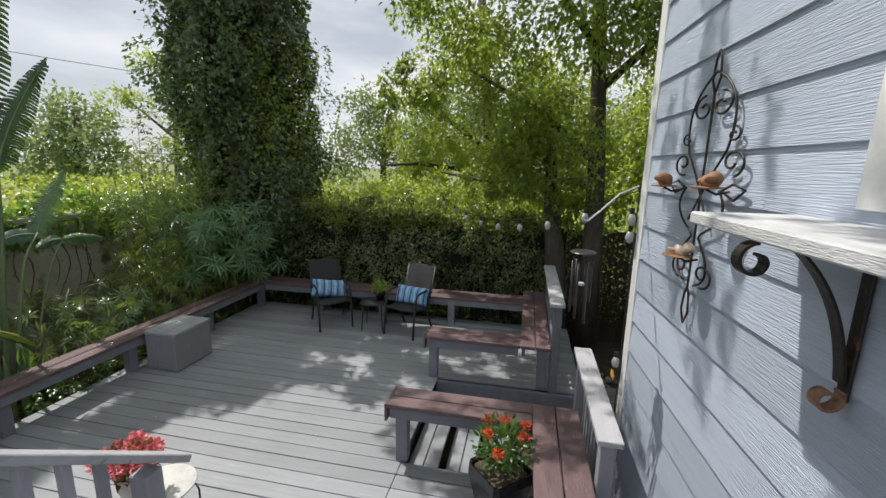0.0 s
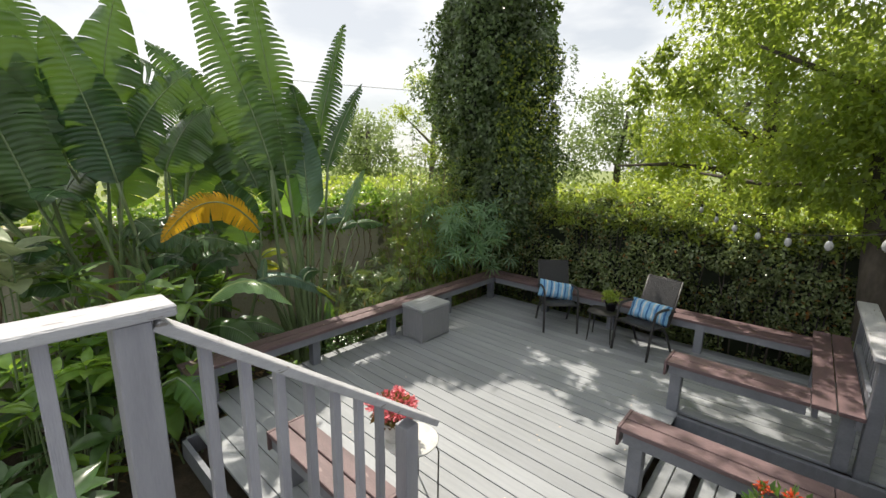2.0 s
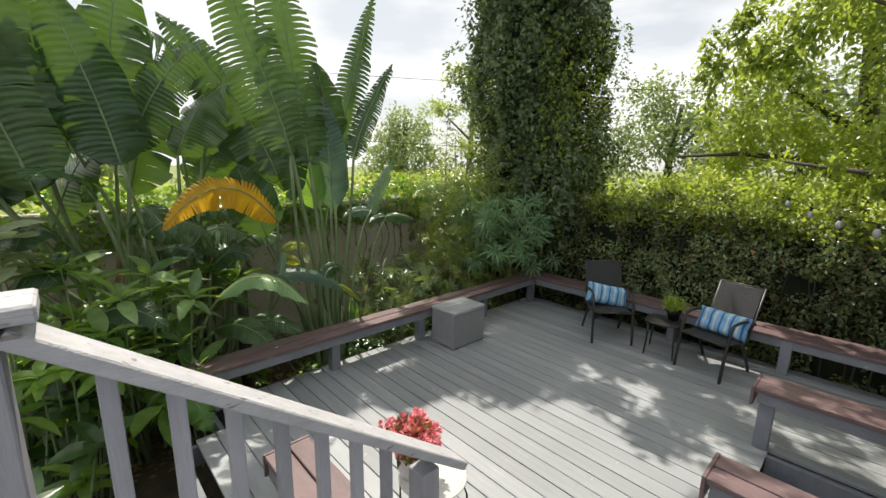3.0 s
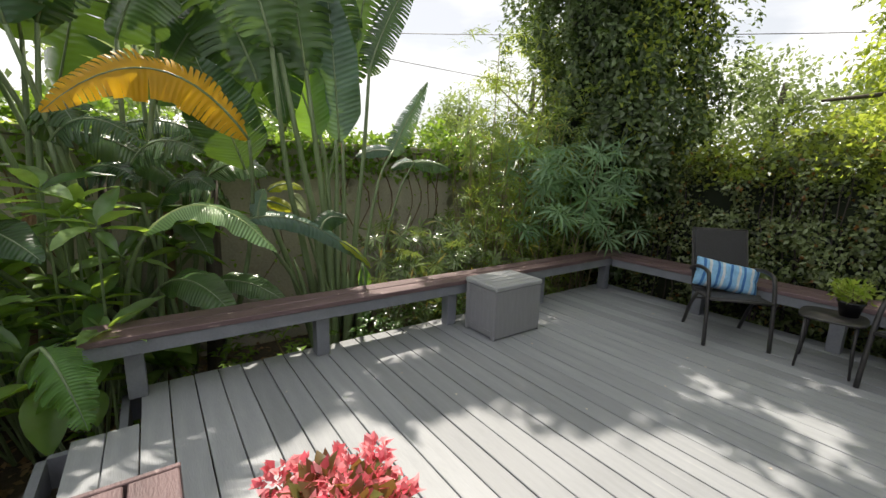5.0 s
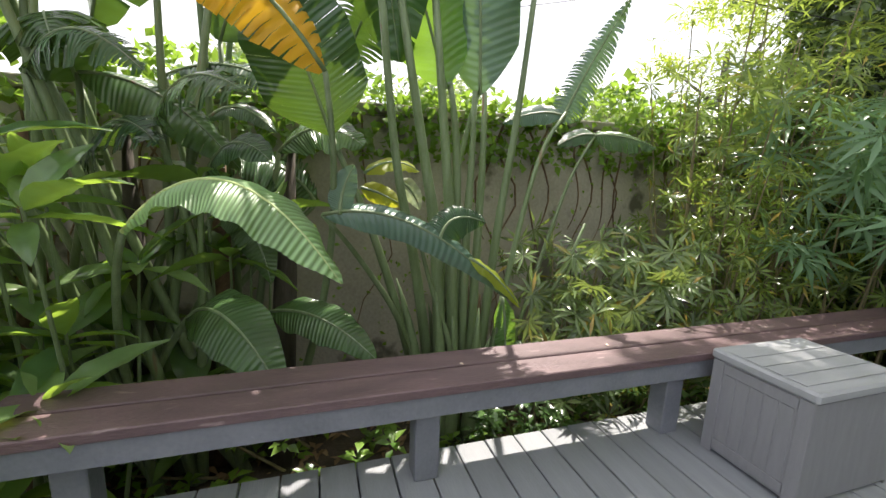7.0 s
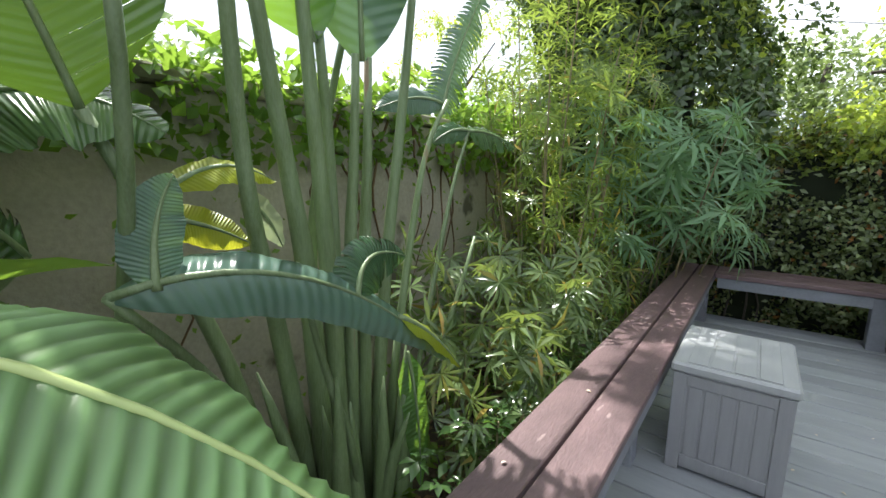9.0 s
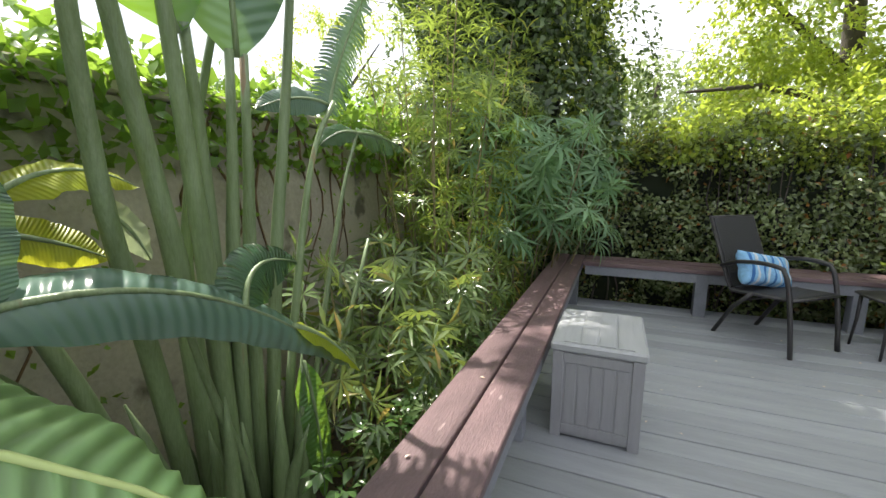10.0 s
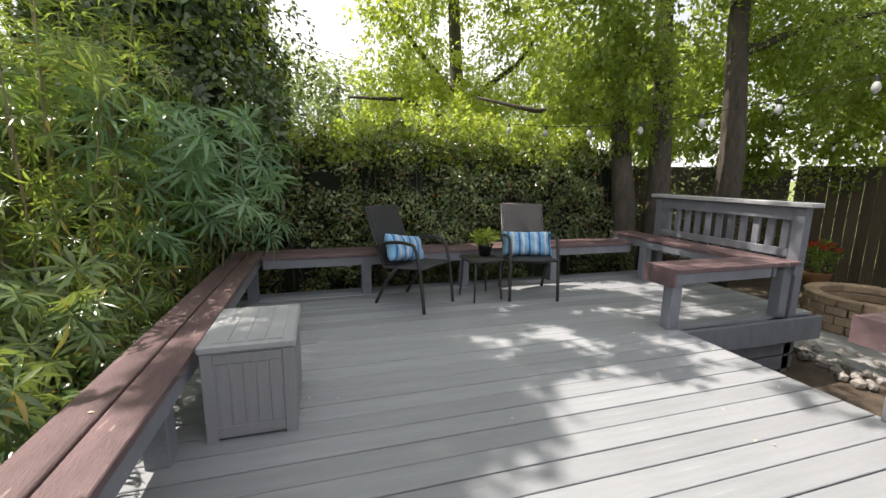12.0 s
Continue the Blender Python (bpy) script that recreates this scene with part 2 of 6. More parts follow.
L_LIME = leafy("sun_painted_lime_leaf", (0.30, 0.38, 0.03), (0.42, 0.46, 0.05), (0.75, 0.75, 0.05), 0.5, 0.35, per="object", veins=4.5)
RIB = material("pale_leaf_midrib", (0.50, 0.58, 0.24), 0.4, dark=(0.40, 0.50, 0.20), scale=6, bump=0.05)
L_GOLD = leafy("golden_leaf", (0.62, 0.30, 0.02), (0.78, 0.42, 0.03), (1.0, 0.58, 0.03), 0.5, 0.4, per="object", veins=4.5)
L_SHRUB = leafy("glossy_shrub_leaves", (0.06, 0.13, 0.03), (0.18, 0.30, 0.06), (0.42, 0.65, 0.08), 0.38, 0.26)
L_VARI = leafy("variegated_leaves", (0.30, 0.36, 0.22), (0.45, 0.48, 0.33), (0.5, 0.6, 0.3), 0.35, 0.4)


L_IXORA = leafy("ixora_leaves", (0.03, 0.08, 0.02), (0.09, 0.16, 0.04), (0.25, 0.45, 0.06), 0.3, 0.3)
L_SHRUBO = leafy("glossy_shrub_leaf", (0.06, 0.14, 0.04), (0.26, 0.40, 0.12), (0.50, 0.75, 0.09), 0.42, 0.2, per="object")
L_DARKO = leafy("undergrowth_leaf", (0.045, 0.10, 0.04), (0.19, 0.29, 0.10), (0.34, 0.56, 0.06), 0.34, 0.22, per="object")
L_LOW = leafy("dark_small_leaves", (0.015, 0.035, 0.012), (0.08, 0.15, 0.05), (0.20, 0.38, 0.05), 0.25, 0.22)
# darker undergrowth leaf, the shade behind the stairs put into its colour
L_DEEP = leafy("deep_green_shade_leaf", (0.02, 0.05, 0.02), (0.07, 0.13, 0.045), (0.16, 0.32, 0.04), 0.25, 0.3, per="object")
L_GLOSS = leafy("grey_green_glossy_leaf", (0.05, 0.11, 0.05), (0.26, 0.38, 0.17), (0.50, 0.75, 0.09), 0.36, 0.16, per="object")
L_VARIO = leafy("variegated_leaf", (0.30, 0.36, 0.22), (0.45, 0.48, 0.33), (0.5, 0.6, 0.3), 0.35, 0.4, per="object")


# building helpers
def thing(name, label="", category="", loc=(0, 0, 0), rz=0, group="", kind=""):
    ob = new(name)
    ob.matrix_basis = pose(*loc, 0, 0, rz)
    return tagged(ob, label, category, group, kind)


def part(name, bm, mat, parent=None, label="", smooth=False, kind="", category=""):
    if isinstance(bm, bpy.types.Mesh):
        me = bm
    else:
        me = bpy.data.meshes.new(name)
        bmesh.ops.recalc_face_normals(bm, faces=bm.faces)
        bm.to_mesh(me)
        bm.free()
        me.materials.append(mat)
        if smooth:
            me.shade_smooth()
    ob = new(name, me)
    ob.parent = parent
    return tagged(ob, label, category, "", kind)


def shift(bm, loc):
    bmesh.ops.translate(bm, vec=-Vector(loc), verts=bm.verts)
    return bm


def box(x0, x1, y0, y1, z0, z1, bevel=0.004, bm=None):
    bm = bm or bmesh.new()
    vs = [bm.verts.new((x, y, z)) for z in (z0, z1) for x, y in ((x0, y0), (x1, y0), (x1, y1), (x0, y1))]
    fs = [bm.faces.new([vs[i] for i in q]) for q in ((0, 3, 2, 1), (4, 5, 6, 7), (0, 1, 5, 4), (1, 2, 6, 5), (2, 3, 7, 6), (3, 0, 4, 7))]
    if bevel:
        bmesh.ops.bevel(bm, geom=list({e for f in fs for e in f.edges}), offset=bevel, segments=1, affect="EDGES")
    return bm


def beam(a, b, w, h, bevel=0.004, bm=None, up=(0, 0, 1)):
    """A straight board from a to b (centres of its ends), w wide and h high."""
    a, b = Vector(a), Vector(b)
    d = (b - a).normalized()
    s = d.cross(Vector(up))
    s = s.normalized() if s.length > 1e-4 else Vector((1, 0, 0))
    u = s.cross(d).normalized()
    bm = bm or bmesh.new()
    vs = [bm.verts.new(p + s * i * w / 2 + u * j * h / 2) for p in (a, b) for i, j in ((-1, -1), (1, -1), (1, 1), (-1, 1))]
    fs = [bm.faces.new([vs[i] for i in q]) for q in ((0, 3, 2, 1), (4, 5, 6, 7), (0, 1, 5, 4), (1, 2, 6, 5), (2, 3, 7, 6), (3, 0, 4, 7))]
    if bevel:
        bmesh.ops.bevel(bm, geom=list({e for f in fs for e in f.edges}), offset=bevel, segments=1, affect="EDGES")
    return bm


def tube(points, radii, sides=8, bm=None, closed=False):
    bm = bm or bmesh.new()
    pts = [Vector(p) for p in points]
    radii = [radii] * len(pts) if isinstance(radii, (int, float)) else radii
    rings, ref = [], Vector((0.3, 0.2, 1)).normalized()
    for i, p in enumerate(pts):
        d = (pts[min(i + 1, len(pts) - 1)] - pts[max(i - 1, 0)]).normalized()
        s = ref - d * ref.dot(d)
        s = s.normalized() if s.length > 0.05 else d.orthogonal().normalized()
        ref = s
        t = d.cross(s)
        rings.append([bm.verts.new(p + (s * math.cos(a) + t * math.sin(a)) * radii[i]) for a in (2 * math.pi * k / sides for k in range(sides))])
    for r, q in zip(rings, rings[1:]):
        for k in range(sides):
            bm.faces.new((r[k], r[(k + 1) % sides], q[(k + 1) % sides], q[k]))
    bm.faces.new(rings[0][::-1])
    bm.faces.new(rings[-1])
    return bm


def lathe(profile, sides=24, bm=None, centre=(0, 0, 0), square=0.0):
    """Turns (radius, z) pairs round the z axis."""
    bm = bm or bmesh.new()
    c, rings = Vector(centre), []
    for r, z in profile:
        ring = []
        for k in range(sides):
            a = 2 * math.pi * (k + 0.5) / sides
            f = 1.0 if not square else 1.0 / max(abs(math.cos(a)), abs(math.sin(a))) ** square
            ring.append(bm.verts.new(c + Vector((r * f * math.cos(a), r * f * math.sin(a), z))))
        rings.append(ring)
    for r, q in zip(rings, rings[1:]):
        for k in range(sides):
            bm.faces.new((r[k], r[(k + 1) % sides], q[(k + 1) % sides], q[k]))
    bm.faces.new(rings[0][::-1])
    bm.faces.new(rings[-1])
    return bm


def curve(p0, p1, p2, n):
    p0, p1, p2 = Vector(p0), Vector(p1), Vector(p2)
    return [p0 * (1 - t) ** 2 + p1 * 2 * t * (1 - t) + p2 * t * t for t in (i / (n - 1) for i in range(n))]


RNG = np.random.default_rng(7)


def unit(a):
    return a / (np.linalg.norm(a, axis=-1, keepdims=True) + 1e-9)


def leaf_mesh(name, P, D, U, L, W, mat, fold=0.18, droop=0.15, belly=0.42):
    """Many small folded leaves in one mesh: P bases, D directions, U upper sides, L lengths, W widths."""
    n = len(P)
    D = unit(D)
    S = unit(np.cross(D, U))
    N = np.cross(S, D)
    L, W = np.broadcast_to(np.asarray(L, float), n)[:, None], np.broadcast_to(np.asarray(W, float), n)[:, None]
    v = np.empty((n, 5, 3))
    v[:, 0] = P
    v[:, 1] = P + D * L * belly + S * W / 2 + N * W * fold
    v[:, 2] = P + D * L - N * L * droop
    v[:, 3] = P + D * L * belly - S * W / 2 + N * W * fold
    v[:, 4] = P + D * L * 0.5
    quad = np.array([[0, 1, 4], [1, 2, 4], [2, 3, 4], [3, 0, 4]])
    faces = (np.arange(n)[:, None, None] * 5 + quad[None]).reshape(-1, 3)
    me = bpy.data.meshes.new(name)
    me.vertices.add(n * 5)
    me.vertices.foreach_set("co", v.ravel())
    me.loops.add(len(faces) * 3)
    me.loops.foreach_set("vertex_index", faces.ravel().astype(np.int32))
    me.polygons.add(len(faces))
    me.polygons.foreach_set("loop_start", np.arange(0, len(faces) * 3, 3, dtype=np.int32))
    me.update()
    me.validate()
    me.materials.append(mat)
    return me


def cloud(n, centre, size, power=0.5):
    """Points in an ellipsoid, most of them near its skin, and the way outwards."""
    d = unit(RNG.normal(size=(n, 3)))
    r = RNG.random((n, 1)) ** power
    return np.asarray(centre) + d * r * np.asarray(size), d


# ground
def flat(name, x0, x1, y0, y1, z, mat, label):
    bm = bmesh.new()
    nx, ny = 24, 24
    grid = [[bm.verts.new((x0 + (x1 - x0) * i / nx, y0 + (y1 - y0) * j / ny, z + 0.02 * noise.noise((i * 1.7, j * 1.3, z)))) for j in range(ny + 1)] for i in range(nx + 1)]
    for i in range(nx):
        for j in range(ny):
            bm.faces.new((grid[i][j], grid[i + 1][j], grid[i + 1][j + 1], grid[i][j + 1]))
    return part(name, bm, mat, None, label, True, "structure")


GZ = -0.55
flat("ground", -400, 400, -400, 400, GZ - 0.09, LAWN, "dry sunlit grass reaching the horizon")
flat("ground_bed", -8, 11, -4, 9.4, GZ, SOIL, "dark leaf-littered garden soil round the deck")
pave = part("pavement", box(5.6, 9.5, 3.0, 7.6, GZ - 0.05, GZ + 0.05), PAVING, None, "grey concrete patio below the deck", kind="structure")

# deck
PITCH, Y0 = 0.1478, 3.784 - 0.1478 * 40
deck = thing("floor", "grey painted plank deck", "", (0, 0, -0.2), kind="structure")
frame_bm = bmesh.new()
for x0, x1, y0, y1 in ((-0.02, 3.62, 3.24, 8.36), (0.46, 5.2, 2.92, 3.2), (3.5, 5.3, 3.24, 4.98), (3.6, 5.3, 6.40, 8.36)):
    for z in (-0.2,):
        box(x0, x1, y0, y0 + 0.04, z, -0.03, 0, frame_bm)
        box(x0, x1, y1 - 0.04, y1, z, -0.03, 0, frame_bm)
        box(x0, x0 + 0.04, y0, y1, z, -0.03, 0, frame_bm)
        box(x1 - 0.04, x1, y0, y1, z, -0.03, 0, frame_bm)
part("deck_frame", shift(frame_bm, (0, 0, -0.2)), GREYD, deck, "dark grey rim joists under the planks")

# garden wall on the left and its ivy
wall = thing("wall_garden", "stained stucco garden wall with creeping vines", "", (-1.72, 4, GZ), kind="structure")
part("wall_body", shift(box(-1.85, -1.6, -3.0, 9.3, GZ - 0.1, 1.62, 0.01), (-1.72, 4, GZ)), STUCCO, wall)
part("wall_coping", shift(box(-1.88, -1.57, -3.0, 9.3, 1.625, 1.70, 0.01), (-1.72, 4, GZ)), STUCCO, wall)

# house wall in lap siding, turned a little from the deck
HX, HY, HZ = 5.33, 5.02, GZ
house = thing("wall_house", "house wall of blue grey lap siding with white corner trim", "", (HX, HY, HZ), 3.8, kind="structure")
part("sheathing", box(0.03, 0.2, -7.5, -0.02, 0, 5.4, 0), SIDING, house)
part("corner_trim", box(-0.012, 0.10, -0.09, 0.012, 0, 5.4, 0.003), WHITE, house, "white painted corner board")
part("side_wall", box(0.11, 5.2, -0.2, -0.01, 0, 5.4, 0), SIDING, house)

# fence behind the hedge and round the right side
def fence(name, x0, y0, x1, y1, z0, z1, label):
    root = thing(name, label, "fence", (x0, y0, z0))
    d = Vector((x1 - x0, y1 - y0, 0))
    n, a = int(d.length / 0.15), math.atan2(d.y, d.x)
    root.matrix_basis = pose(x0, y0, z0, 0, 0, math.degrees(a))
    me = None
    for i in range(n):
        if me is None:
            ob = part("board", box(0, 0.147, -0.01, 0.012, 0, z1 - z0, 0.003), FENCE, root)
            me = ob.data
        else:
            ob = part("board", me, None, root)
        ob.location = (i * 0.15, 0.004 * math.sin(i * 2.1), -0.02 * abs(math.sin(i * 3.3)))
    for z in (0.25, (z1 - z0) * 0.55, z1 - z0 - 0.2):
        part("rail", box(0, d.length, 0.016, 0.05, z, z + 0.08, 0), FENCE, root)
    return root


fence("fence", -1.55, 9.35, 9.2, 9.35, GZ, 1.45, "old brown wooden board fence behind the hedge")
fence("fence", 9.25, 9.35, 12.5, 3.0, GZ, 1.5, "shaded brown wooden board fence beside the patio")


# benches
def bench_run(root, o, a, b, width, along, posts, front, mats=(BROWN, BENCHG), end=(True, True), z=0.44):
    """Two top boards, an apron under each long edge and posts. Runs in x or y from a to b; front and front+width are its edges."""
    half = (width - 0.012) / 2
    for k in range(2):
        f0 = front + k * (half + 0.012)
        q = (a, b, f0, f0 + half) if along == "x" else (f0, f0 + half, a, b)
        part("top_board", shift(box(*q, z - 0.038, z, 0.004), o), mats[0], root)
    for f0 in (front + 0.012, front + width - 0.05):
        q = (a + 0.02, b - 0.02, f0, f0 + 0.038) if along == "x" else (f0, f0 + 0.038, a + 0.02, b - 0.02)
        part("apron", shift(box(*q, z - 0.127, z - 0.040, 0.003), o), mats[1], root)
    for x, y in posts:
        part("post", shift(box(x - 0.05, x + 0.05, y - 0.05, y + 0.05, 0, z - 0.041, 0.004), o), BENCHG, root)
    for on, e in zip(end, (a - 0.022, b)):
        if on:
            q = (e, e + 0.022, front - 0.005, front + width + 0.005) if along == "x" else (front - 0.005, front + width + 0.005, e, e + 0.022)
            part("end_board", shift(box(*q, z - 0.15, z + 0.004, 0.003), o), mats[0], root)


def bench(label, o, runs, group="built-in deck benches"):
    root = thing("bench", label, "bench", o, group=group)
    for r in runs:
        bench_run(root, o, *r[0], **r[1])
    return root


bench("long low built-in bench with sun-faded red-brown boards on grey posts", (0, 3.1, 0), [
    ((3.09, 8.5, 0.295, "y", [(0.08, 3.33), (0.10, 4.49), (0.10, 5.72), (0.10, 6.95), (0.14, 8.12)], -0.078), dict(mats=(BROWN, BENCHG), end=(False, False)))])
bench("low built-in bench with dark red-brown boards along the back hedge", (0.23, 8.1, 0), [
    ((0.225, 4.62, 0.40, "x", [(1.25, 8.16), (2.35, 8.16), (3.5, 8.16)], 8.10), dict(mats=(BROWNX, BENCHG), end=(False, False)))])
bench("L-shaped built-in bench with red-brown boards at the far deck corner", (3.5, 6.7, 0), [
    ((3.515, 4.595, 0.32, "x", [(3.60, 6.46)], 6.36), dict(mats=(BROWNX, BENCHG), end=(True, False), z=0.53)),
    ((6.36, 8.5, 0.32, "y", [(4.84, 6.46), (4.68, 7.95)], 4.60), dict(mats=(BROWN, BENCHG), end=(False, False), z=0.53))])
bench("L-shaped built-in bench with red-brown boards beside the steps", (3.5, 5.2, 0), [
    ((3.55, 4.71, 0.29, "x", [(3.66, 5.02)], 4.93), dict(mats=(BROWNX, BENCHG), end=(True, False), z=0.54)),
    ((2.3, 5.22, 0.36, "y", [(4.85, 5.1), (4.85, 4.0), (4.85, 2.6)], 4.715), dict(mats=(BROWN, BENCHG), end=(False, False), z=0.54))])
bench("short red-brown bench on grey posts at the foot of the stairs", (1.6, 3.35, 0), [
    ((1.60, 2.72, 0.29, "x", [(1.70, 3.34), (2.62, 3.34)], 3.21), dict(mats=(BROWNX, BENCHG), end=(True, True)))])

# slatted back panel of the far bench
o = (4.97, 6.45, GZ)
panel = thing("railing", "grey slatted railing behind the far corner bench", "railing", o)
for y in (6.45, 8.06):
    part("post", shift(box(4.925, 5.015, y - 0.05, y + 0.05, GZ, 1.005, 0.004), o), BENCHG, panel)
part("cap", shift(box(4.88, 5.035, 6.33, 8.16, 1.01, 1.05, 0.005), o), CAP, panel, "weathered grey cap board")
part("top_rail", shift(box(4.93, 4.965, 6.505, 8.005, 0.885, 1.005, 0.003), o), BENCHG, panel)
part("bottom_rail", shift(box(4.93, 4.965, 6.505, 8.005, 0.545, 0.62, 0.003), o), BENCHG, panel)
for i in range(11):
    y = 6.58 + i * 0.136
    part("slat", shift(box(4.968, 5.0, y - 0.032, y + 0.032, 0.30, 1.0, 0.003), o), BENCHG, panel)

# side railing at the house corner
o = (5.13, 5.1, GZ)
side = thing("railing", "grey slatted railing between the near bench and the house corner", "railing", o)
for y in (5.60, 4.45):
    part("post", shift(box(5.10, 5.19, y - 0.045, y + 0.045, GZ, 0.825, 0.004), o), GREYV, side)
part("cap", shift(box(5.07, 5.22, 4.36, 5.70, 0.83, 0.87, 0.005), o), CAP, side, "weathered grey cap board")
part("top_rail", shift(box(5.12, 5.16, 4.50, 5.55, 0.72, 0.825, 0.003), o), GREYV, side)
for i in range(9):
    y = 4.57 + i * 0.118
    part("slat", shift(box(5.165, 5.20, y - 0.02, y + 0.02, 0.02, 0.80, 0.003), o), GREYV, side)

# skirt and steps down to the patio
part("deck_skirt", box(3.66, 5.28, 6.335, 6.375, -0.22, 0.0, 0.003), GREYD, None, "grey fascia board under the far deck corner", kind="structure")
for k in range(2):
    part("deck_skirt", box(3.72, 5.06, 6.40, 6.42, -0.37 - k * 0.15, -0.235 - k * 0.15, 0.003), GREYD, None, "dark grey boards closing the deck side", kind="structure")
steps = thing("steps", "grey painted plank steps going down from the deck to the patio", "steps", (3.7, 5.66, GZ))
for k in range(3):
    x, z = 3.68 + k * 0.30, -0.14 - k * 0.14
    for j in range(2):
        part("tread", shift(box(x + j * 0.135, x + j * 0.135 + 0.125, 5.04, 6.31, z - 0.035, z, 0.004), (3.7, 5.66, GZ)), GREY, steps)
for y in (5.02, 6.32):
    part("stringer", shift(beam((3.66, y, -0.30), (4.6, y, -0.74), 0.03, 0.2), (3.7, 5.66, GZ)), GREYD, steps)

# landing and stairs
LZ = 1.02
stairs = thing("stairs", "grey painted wooden stairs and landing", "stairs", (3.9, 2.6, 0))
o = (3.9, 2.6, 0)
for k in range(24):
    part("landing_board", shift(box(2.72, 5.3, -1.2 + k * 0.1478, -1.2 + k * 0.1478 + 0.14, LZ - 0.035, LZ, 0.003), o), GREY, stairs)
for k in range(5):
    y, z = 2.38 + k * 0.24, LZ - 0.17 * (k + 1)
    part("tread", shift(box(2.86, 4.3, y, y + 0.26, z - 0.035, z, 0.004), o), GREY, stairs)
for x in (2.84, 4.32):
    part("stringer", shift(beam((x, 2.36, LZ - 0.16), (x, 3.6, 0.05), 0.04, 0.22), o), GREYV, stairs)

o = (2.79, 2.4, 0)
rail = thing("stair_railing", "weathered pale grey wooden stair railing with square balusters", "railing", o)
part("upper_post", shift(box(2.73, 2.835, 2.24, 2.345, 0, 1.905, 0.005), o), GREYV, rail)
part("lower_post", shift(box(2.73, 2.83, 3.46, 3.56, 0, 0.925, 0.005), o), GREYV, rail)
part("upper_cap", shift(box(2.70, 2.86, -1.3, 2.41, 1.91, 1.95, 0.006), o), CAP, rail, "weathered pale grey cap board")
part("sloping_cap", shift(beam((2.78, 2.35, 1.885), (2.78, 3.72, 0.845), 0.13, 0.04, 0.005), o), CAP, rail, "weathered pale grey sloping cap")
part("lower_rail", shift(beam((2.78, 2.36, 1.12), (2.78, 3.46, 0.28), 0.04, 0.09, 0.003), o), GREYV, rail)
part("upper_bottom_rail", shift(box(2.76, 2.80, -1.3, 2.23, LZ + 0.06, LZ + 0.14, 0.003), o), GREYV, rail)
for i in range(7):
    y = 2.50 + i * 0.135
    t = (y - 2.36) / 1.1
    part("baluster", shift(box(2.755, 2.795, y - 0.02, y + 0.02, 1.02 - 0.84 * t, 1.875 - 0.835 * t, 0.003), o), GREYV, rail)
for i in range(20):
    y = 2.08 - i * 0.15
    part("baluster", shift(box(2.755, 2.795, y - 0.02, y + 0.02, LZ + 0.05, 1.91, 0.003), o), GREYV, rail)


# storage box
def storage_box():
    root = thing("storage_box", "grey resin deck storage box with panelled sides and a pale lid", "storage box", (0.46, 6.07, 0), 0)
    w, d = 0.20, 0.27
    part("body", box(-w, w, -d, d, 0.012, 0.44, 0.006), PLAS, root)
    part("lid", box(-w - 0.012, w + 0.012, -d - 0.012, d + 0.012, 0.441, 0.485, 0.010), PLASL, root, "pale grey lid with shallow grooves")
    for k in range(4):
        x = -0.12 + k * 0.08
        part("lid_slat", box(x - 0.035, x + 0.035, -d + 0.01, d - 0.01, 0.486, 0.489, 0.001), PLASL, root)
    for s in (-1, 1):
        for q in ((-w, -w + 0.05), (w - 0.05, w)):
            part("corner_stile", box(*q, s * d - 0.006, s * d + 0.006, 0.0, 0.44, 0.002), PLAS, root)
        for z in (0.03, 0.39):
            part("cross_rail", box(-w + 0.052, w - 0.052, s * d - 0.006, s * d + 0.006, z, z + 0.045, 0.002), PLAS, root)
        for k in range(5):
            x = -w + 0.085 + k * 0.0575
            part("side_slat", box(x - 0.025, x + 0.025, s * d - 0.003, s * d + 0.003, 0.078, 0.388, 0.002), PLAS, root)
    return root


storage_box()


# chairs
def pillow(m, label):
    root = thing("pillow", label, "pillow", group="striped chair pillows")
    root.matrix_basis = m
    nx, ny = 24, 14
    w, h, t = 0.54, 0.27, 0.075
    mats = (CLOTHB, CLOTHD, CLOTHW)
    bm = bmesh.new()
    for side in (1, -1):
        g = []
        for i in range(nx + 1):
            row = []
            for j in range(ny + 1):
                u, v = i / nx * 2 - 1, j / ny * 2 - 1
                k = ((1 - u ** 4) * (1 - v ** 4)) ** 0.5
                pin = 1 - 0.06 * (1 - abs(u * v) ** 0.5)
                row.append(bm.verts.new((u * w / 2 * pin, side * t * k + 0.006 * math.sin(u * 9 + v * 5) * k, v * h / 2 * pin)))
            g.append(row)
        for i in range(nx):
            for j in range(ny):
                f = bm.faces.new((g[i][j], g[i + 1][j], g[i + 1][j + 1], g[i][j + 1]))
                f.material_index = (0, 0, 1, 0, 2, 0, 0, 1, 0, 2, 0, 0, 1, 0, 0, 2, 0, 1, 0, 0, 2, 0, 1, 0)[i]
    bmesh.ops.remove_doubles(bm, verts=bm.verts, dist=0.0005)
    bmesh.ops.recalc_face_normals(bm, faces=bm.faces)
    me = bpy.data.meshes.new("cover")
    bm.to_mesh(me)
    bm.free()
    for q in mats:
        me.materials.append(q)
    me.shade_smooth()
    part("cover", me, None, root)
    return root


